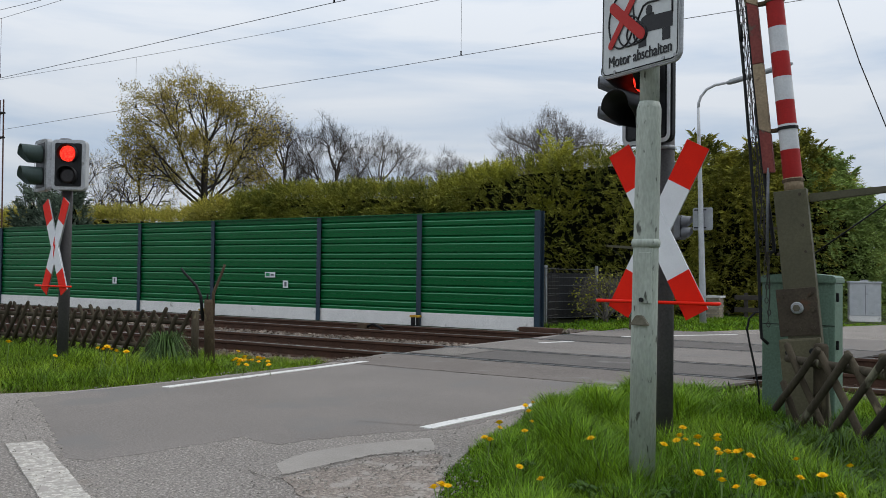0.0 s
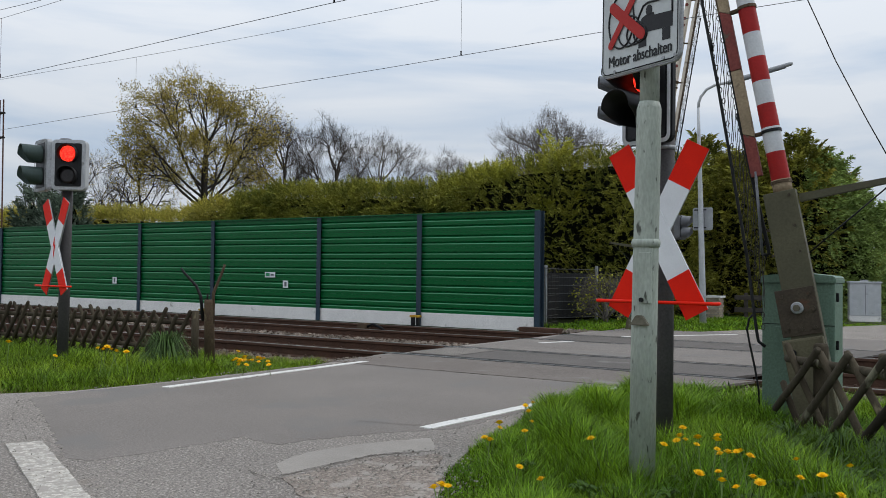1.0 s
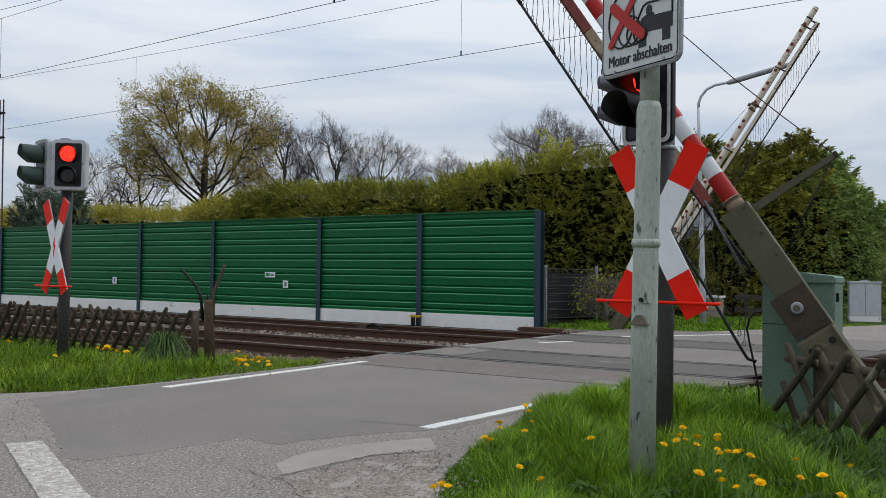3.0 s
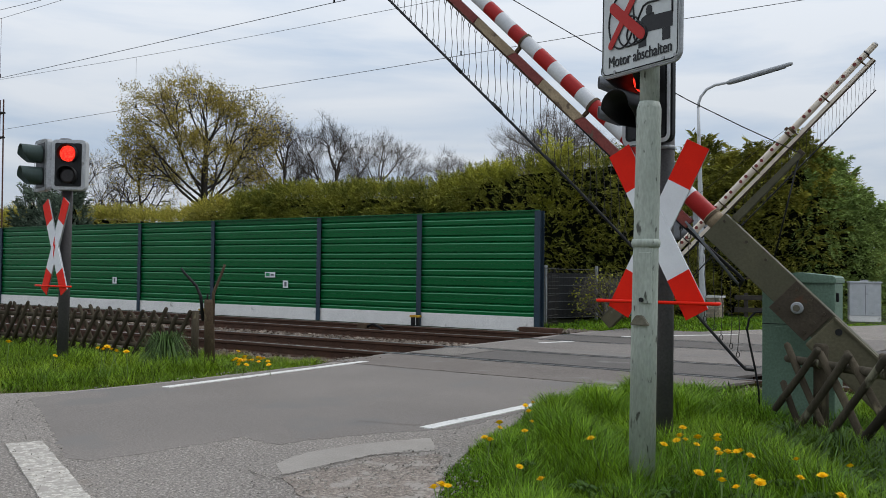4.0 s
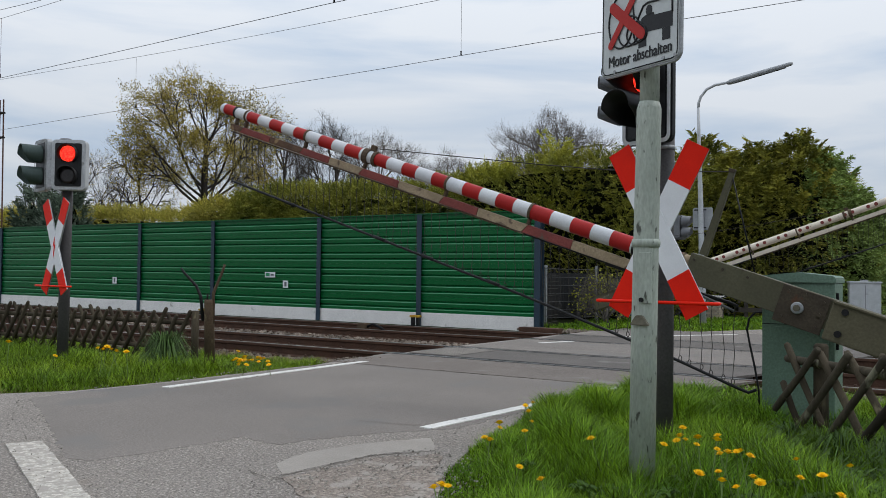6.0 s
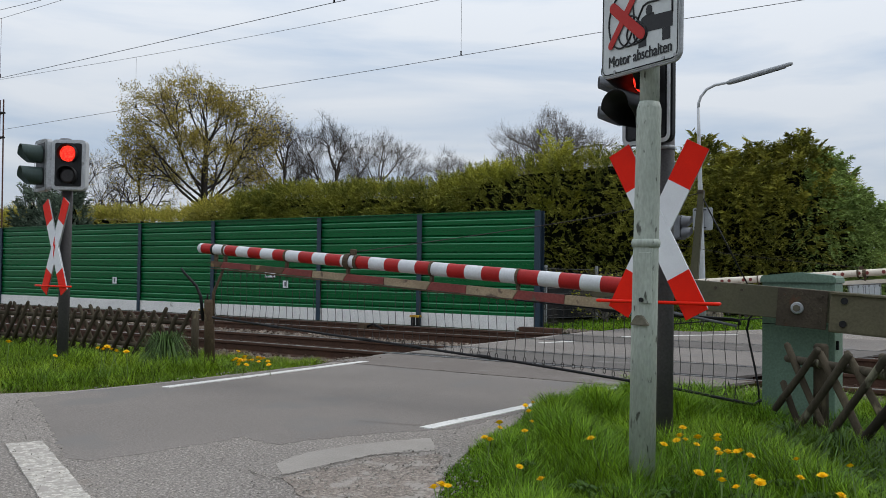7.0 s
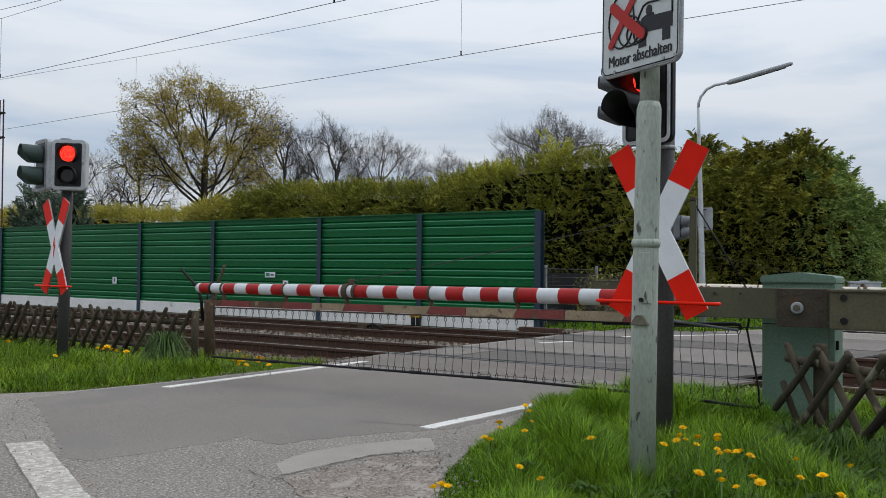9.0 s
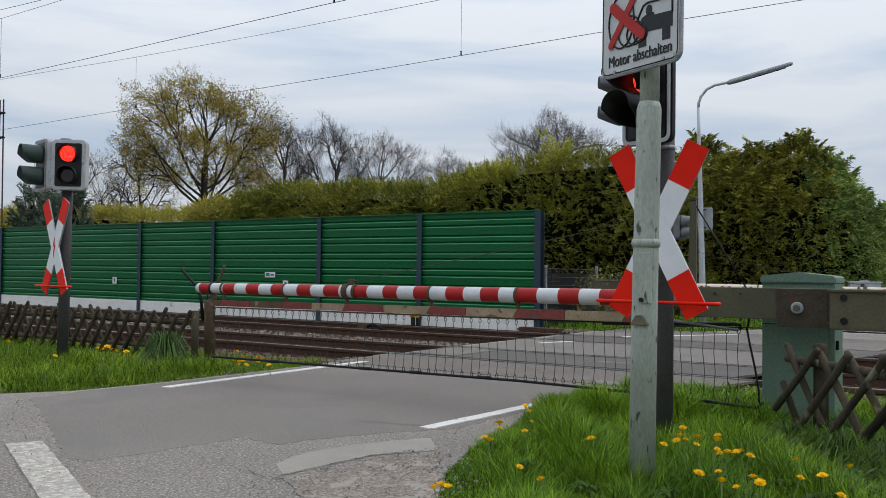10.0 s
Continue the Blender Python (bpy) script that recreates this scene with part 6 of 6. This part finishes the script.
def build_grass():
    g = np.random.default_rng(77)
    right = lambda x, y: (y > 3.4 - 0.3 * (x + 2)) & ~((np.abs(x + 1.775) < 0.3) & (np.abs(y - 7.64) < 0.18))
    v = np.concatenate([blades(135000, -4.0, 0.9, 3.2, 8.9, 0.13, 0.0030, g, right), blades(26000, -3.6, -2.5, 4.9, 7.6, 0.19, 0.0034, g, right), blades(14000, -3.75, -2.7, 6.5, 8.5, 0.19, 0.0038, g, right),
                        blades(20000, -2.7, 0.3, 4.6, 6.6, 0.17, 0.0032, g, right), blades(22000, -2.9, 0.4, 3.8, 5.2, 0.10, 0.0028, g, right)])
    tagged(part("grass", raw_mesh("grass", v, 4, "grass"), None), "lush green grass on the near verge", "grass", kind="stuff")
    v = np.concatenate([blades(100000, -17, -7.5, 4.9, 8.6, 0.09, 0.0048, g), blades(34000, -16, -8.0, 5.1, 7.2, 0.16, 0.0045, g), blades(12000, -9.6, -7.6, 7.2, 9.2, 0.055, 0.005, g), blades(4000, -15, -8.0, 4.5, 5.8, 0.085, 0.006, g)])
    tagged(part("grass", raw_mesh("grass", v, 4, "lawn"), None), "lush green grass along the lattice fence", "grass", kind="stuff")
    v = np.concatenate([blades(30000, -16, -7.5, 3.7, 5.3, 0.03, 0.007, g), blades(16000, -4.0, 0.6, 3.1, 4.6, 0.03, 0.005, g, lambda x, y: y < 4.3 - 0.45 * (x + 2.2)), blades(5000, -8.6, -7.5, 5.0, 8.8, 0.03, 0.006, g), blades(30000, -4.0, -1.6, 3.1, 8.8, 0.05, 0.0036, g, lambda x, y: x < 0.35 + np.interp(y, [3.1, 3.65, 4.35, 5.0, 5.9, 6.5, 7.3, 8.9], [-1.6, -2.55, -2.97, -3.22, -3.42, -3.62, -3.74, -3.65]))])
    tagged(part("turf_edge", raw_mesh("turf_edge", v, 4, "moss"), None), "short mossy turf along the asphalt edge", "turf", kind="stuff")
    v = np.concatenate([blades(34000, -13, 12, 16.8, 34, 0.08, 0.012, g, lambda x, y: x > -9.4 + 0.02 * y), blades(30000, -10.2, -2, 17.8, 26, 0.085, 0.013, g, lambda x, y: x > -10.4 + 0.02 * y), blades(2500, -3.4, 1.0, 8.6, 9.4, 0.12, 0.006, g)])
    tagged(part("grass", raw_mesh("grass", v, 4, "grass"), None), "short grass on the verge across the tracks", "grass", kind="stuff")
    # coarse growth by the fence, darkened further to carry the shade lying there
    v = np.concatenate([blades(15000, -1.75, 0.7, 4.7, 6.9, 0.13, 0.0042, g, lambda x, y: y > 5.0 - 0.75 * (x + 0.9)), blades(9000, -2.4, 0.6, 3.9, 5.4, 0.09, 0.004, g, right)])
    tagged(part("dark_grass", raw_mesh("dark_grass", v, 4, "tussock"), None), "dark coarse grass by the lattice fence with shade put into its tone", "grass", kind="stuff")
    v = np.concatenate([blades(3600, -4.0, 0.6, 3.2, 8.8, 0.10, 0.003, g, right), blades(4200, -15, -7.5, 3.8, 5.4, 0.06, 0.005, g), blades(1500, -10, -7.7, 8.4, 9.3, 0.08, 0.005, g)])
    tagged(part("dry_grass", raw_mesh("dry_grass", v, 4, "grass_dry"), None), "dry straw-coloured blades among the grass", "grass", kind="stuff")


build_grass()


def build_tussock(x, y, n, hgt, seed, label):
    g = np.random.default_rng(seed)
    ob = thing("grass_tussock", label, "grass tuft", pose(x, y, float(ground_height(x, y))), group="grass tussocks")
    own = bmesh.new()
    for k in range(n):
        a, reach, hh = g.uniform(0, 6.28), g.uniform(0.05, 0.34), hgt * g.uniform(0.45, 1.15)
        d = Vector((math.cos(a), math.sin(a), 0))
        s = Vector((-d.y, d.x, 0)) * 0.0045
        pts = [d * (0.16 * g.random()), d * reach * 0.35 + Vector((0, 0, hh * 0.75)), d * reach * 0.75 + Vector((0, 0, hh)), d * reach * 1.45 + Vector((0, 0, hh * 0.25))]
        ws = (1, 1, 0.8, 0.15)
        rows = [(own.verts.new(p - s * w), own.verts.new(p + s * w)) for p, w in zip(pts, ws)]
        for a_, b_ in zip(rows, rows[1:]):
            own.faces.new((a_[0], a_[1], b_[1], b_[0]))
    part("tuft", own, "tussock" if n > 150 else "grass", ob)


build_tussock(-9.05, 7.2, 620, 0.42, 1, "large arching tussock of long green grass")
build_tussock(-3.45, 7.4, 120, 0.17, 2, "tall tuft of grass at the road edge")
build_tussock(-1.45, 6.45, 190, 0.12, 5, "dark tuft of long grass under the lattice fence")
build_tussock(-1.0, 6.15, 190, 0.13, 6, "dark tuft of long grass under the lattice fence")
build_tussock(-0.75, 5.85, 190, 0.14, 7, "dark tuft of long grass under the lattice fence")
# more dark tufts added, their tone also carries shade at the fence foot
for k, (tx, ty) in enumerate(((-1.62, 6.66), (-1.28, 6.5), (-1.2, 6.28), (-0.95, 6.35), (-0.82, 6.12), (-0.62, 5.95), (-1.5, 6.85), (-0.55, 5.75))):
    build_tussock(tx, ty, 170, 0.15 + 0.02 * (k % 3), 20 + k, "dark tuft of long grass under the lattice fence")
build_tussock(-2.75, 8.95, 60, 0.16, 4, "tuft of grass near the ballast")


def dandelion_kind(seed):
    g = random.Random(seed)
    own = bmesh.new()
    for ringn, (rr, zz, cnt) in enumerate(((0.021, 0.0, 18), (0.015, 0.005, 14), (0.008, 0.008, 9))):
        for k in range(cnt):
            a = 2 * math.pi * k / cnt + ringn * 0.2 + g.uniform(-0.1, 0.1)
            d, s = Vector((math.cos(a), math.sin(a), 0)), Vector((-math.sin(a), math.cos(a), 0)) * 0.0034
            own.faces.new([own.verts.new(v) for v in (Vector((0, 0, zz - 0.006)), d * rr * 0.6 + s + Vector((0, 0, zz)), d * rr + Vector((0, 0, zz + 0.002)), d * rr * 0.6 - s + Vector((0, 0, zz)))])
    bmesh.ops.create_uvsphere(own, u_segments=8, v_segments=4, radius=0.008)
    head = mesh_of(own, "flower", "flower_head")
    return head


HEADS = [dandelion_kind(k) for k in range(3)]
STEM = mesh_of(tube([(0.014, 0, -0.32), (0.004, 0, -0.15), (0, 0, -0.004)], 0.0022, 5), "stem", "stem")


def dandelion(x, y, z, k, size=1.0, tilt=0.0):
    ob = thing("dandelion", "yellow dandelion flower on a pale green stem", "flower", pose(x, y, z, tilt, tilt * 0.6, k * 47) @ Matrix.Scale(size, 4), group="dandelions")
    part("flower_head", HEADS[k % 3], None, ob)
    part("stem", STEM, None, ob)


FLOWERS_NEAR = (
    (-1.91, 5.3, 0.24), (-1.83, 5.03, 0.24), (-1.76, 4.93, 0.24), (-1.79, 4.87, 0.24), (-1.73, 5.04, 0.24), (-1.66, 4.82, 0.24),
    (-1.66, 5.17, 0.24), (-1.62, 5.04, 0.24), (-1.53, 4.76, 0.24), (-1.48, 4.65, 0.24), (-1.46, 4.72, 0.24), (-1.43, 4.76, 0.24),
    (-1.42, 4.79, 0.24), (-1.34, 4.69, 0.24), (-1.35, 4.22, 0.24), (-1.28, 4.05, 0.24), (-1.41, 4.13, 0.24), (-1.19, 3.96, 0.24),
    (-1.19, 4.21, 0.24), (-1.13, 4.11, 0.24), (-1.13, 4.75, 0.24), (-1.01, 4.32, 0.24), (-0.94, 4.43, 0.24), (-0.88, 4.74, 0.24),
    (-1.8, 4.71, 0.24), (-2.19, 4.63, 0.24), (-3.27, 5.92, 0.2), (-3.23, 5.74, 0.2), (-3.08, 5.52, 0.2), (-2.85, 5.15, 0.2),
)
FLOWERS_MORE = (
    (-2.71, 4.81, 0.2), (-2.99, 4.98, 0.2), (-2.89, 4.82, 0.2), (-2.79, 4.48, 0.2), (-2.73, 4.44, 0.2), (-2.23, 3.91, 0.2),
    (-2.02, 3.74, 0.2), (-2.32, 3.37, 0.2), (-2.28, 3.36, 0.2), (-2.32, 3.31, 0.2), (-0.79, 4.07, 0.24), (-8.55, 5.92, 0.3),
    (-8.39, 5.87, 0.3), (-8.6, 6.07, 0.3), (-8.33, 5.93, 0.3), (-8.12, 5.84, 0.3), (-7.94, 5.83, 0.3), (-7.86, 7.2, 0.12),
    (-8.69, 8.04, 0.12), (-7.77, 7.28, 0.12), (-7.73, 7.31, 0.12), (-7.38, 6.95, 0.12), (-7.9, 7.62, 0.12), (-7.8, 7.62, 0.12),
    (-7.48, 7.37, 0.12), (-8.07, 7.57, 0.12), (-7.8, 7.26, 0.12), (-7.2, 7.11, 0.12), (-9.98, 5.75, 0.3), (-8.07, 5.12, 0.3),
)
FLOWERS_BY_REST = ((-7.89, 7.27, 0.13), (-7.7, 7.14, 0.12), (-7.66, 7.3, 0.13), (-7.62, 7.06, 0.1), (-7.78, 7.55, 0.12), (-7.68, 7.42, 0.1), (-8.1, 7.6, 0.1), (-7.74, 7.2, 0.13))
for k, (x, y, z) in enumerate(FLOWERS_NEAR + FLOWERS_MORE + FLOWERS_BY_REST):
    dandelion(x, y, z, k, (1.2, 1.4, 1.0)[k % 3] * (1.4 if x < -7 else 1.0), (18, -14, 8, -22)[k % 4])


# ---- weeds and loose bits on the near verge ----
def build_weed(x, y, seed, spread=0.105):
    g = random.Random(seed)
    ob = thing("broadleaf_weed", "low rosette of jagged green weed leaves", "weed", pose(x, y, float(ground_height(x, y)) + 0.01), group="weeds on the verge")
    for k in range(9):
        a = 2 * math.pi * k / 9 + g.uniform(-0.25, 0.25)
        L = spread * g.uniform(0.7, 1.2)
        own = bmesh.new()
        rows = []
        for i in range(6):
            t = i / 5
            w = 0.026 * math.sin(math.pi * (0.12 + 0.83 * t)) * (1.25 if i % 2 else 0.75)
            rows.append((own.verts.new((L * t, -w, 0.09 * math.sin(2.3 * t) + 0.004)), own.verts.new((L * t, 0, 0.09 * math.sin(2.3 * t))), own.verts.new((L * t, w, 0.09 * math.sin(2.3 * t) + 0.004))))
        for p_, q_ in zip(rows, rows[1:]):
            own.faces.new((p_[0], p_[1], q_[1], q_[0])), own.faces.new((p_[1], p_[2], q_[2], q_[1]))
        part("leaf", own, "weed", ob, "", pose(0, 0, 0, g.uniform(-12, 12), g.uniform(-22, 4), math.degrees(a)))


for k, (wx, wy) in enumerate(((-2.6, 4.6), (-2.15, 4.45), (-1.75, 4.55), (-1.35, 4.75), (-1.0, 4.6), (-0.75, 4.9), (-1.3, 5.2), (-0.85, 5.35), (-1.9, 5.15), (-1.3, 5.8), (-1.05, 5.55), (-0.9, 5.75), (-0.7, 5.5), (-1.15, 6.1), (-0.85, 6.05), (-1.45, 6.2), (-2.1, 4.95), (-1.85, 4.9), (-1.6, 5.1), (-0.6, 5.2), (-0.75, 5.65), (-2.3, 5.2))):
    build_weed(wx, wy, k)
weed_spots = random.Random(31)
for k in range(46):
    build_weed(weed_spots.uniform(-1.25, -0.2), weed_spots.uniform(4.25, 5.9), 60 + k, weed_spots.uniform(0.07, 0.13))
for k in range(10):
    build_weed(weed_spots.uniform(-2.2, -1.6), weed_spots.uniform(4.35, 4.75), 120 + k, weed_spots.uniform(0.06, 0.10))

motions()
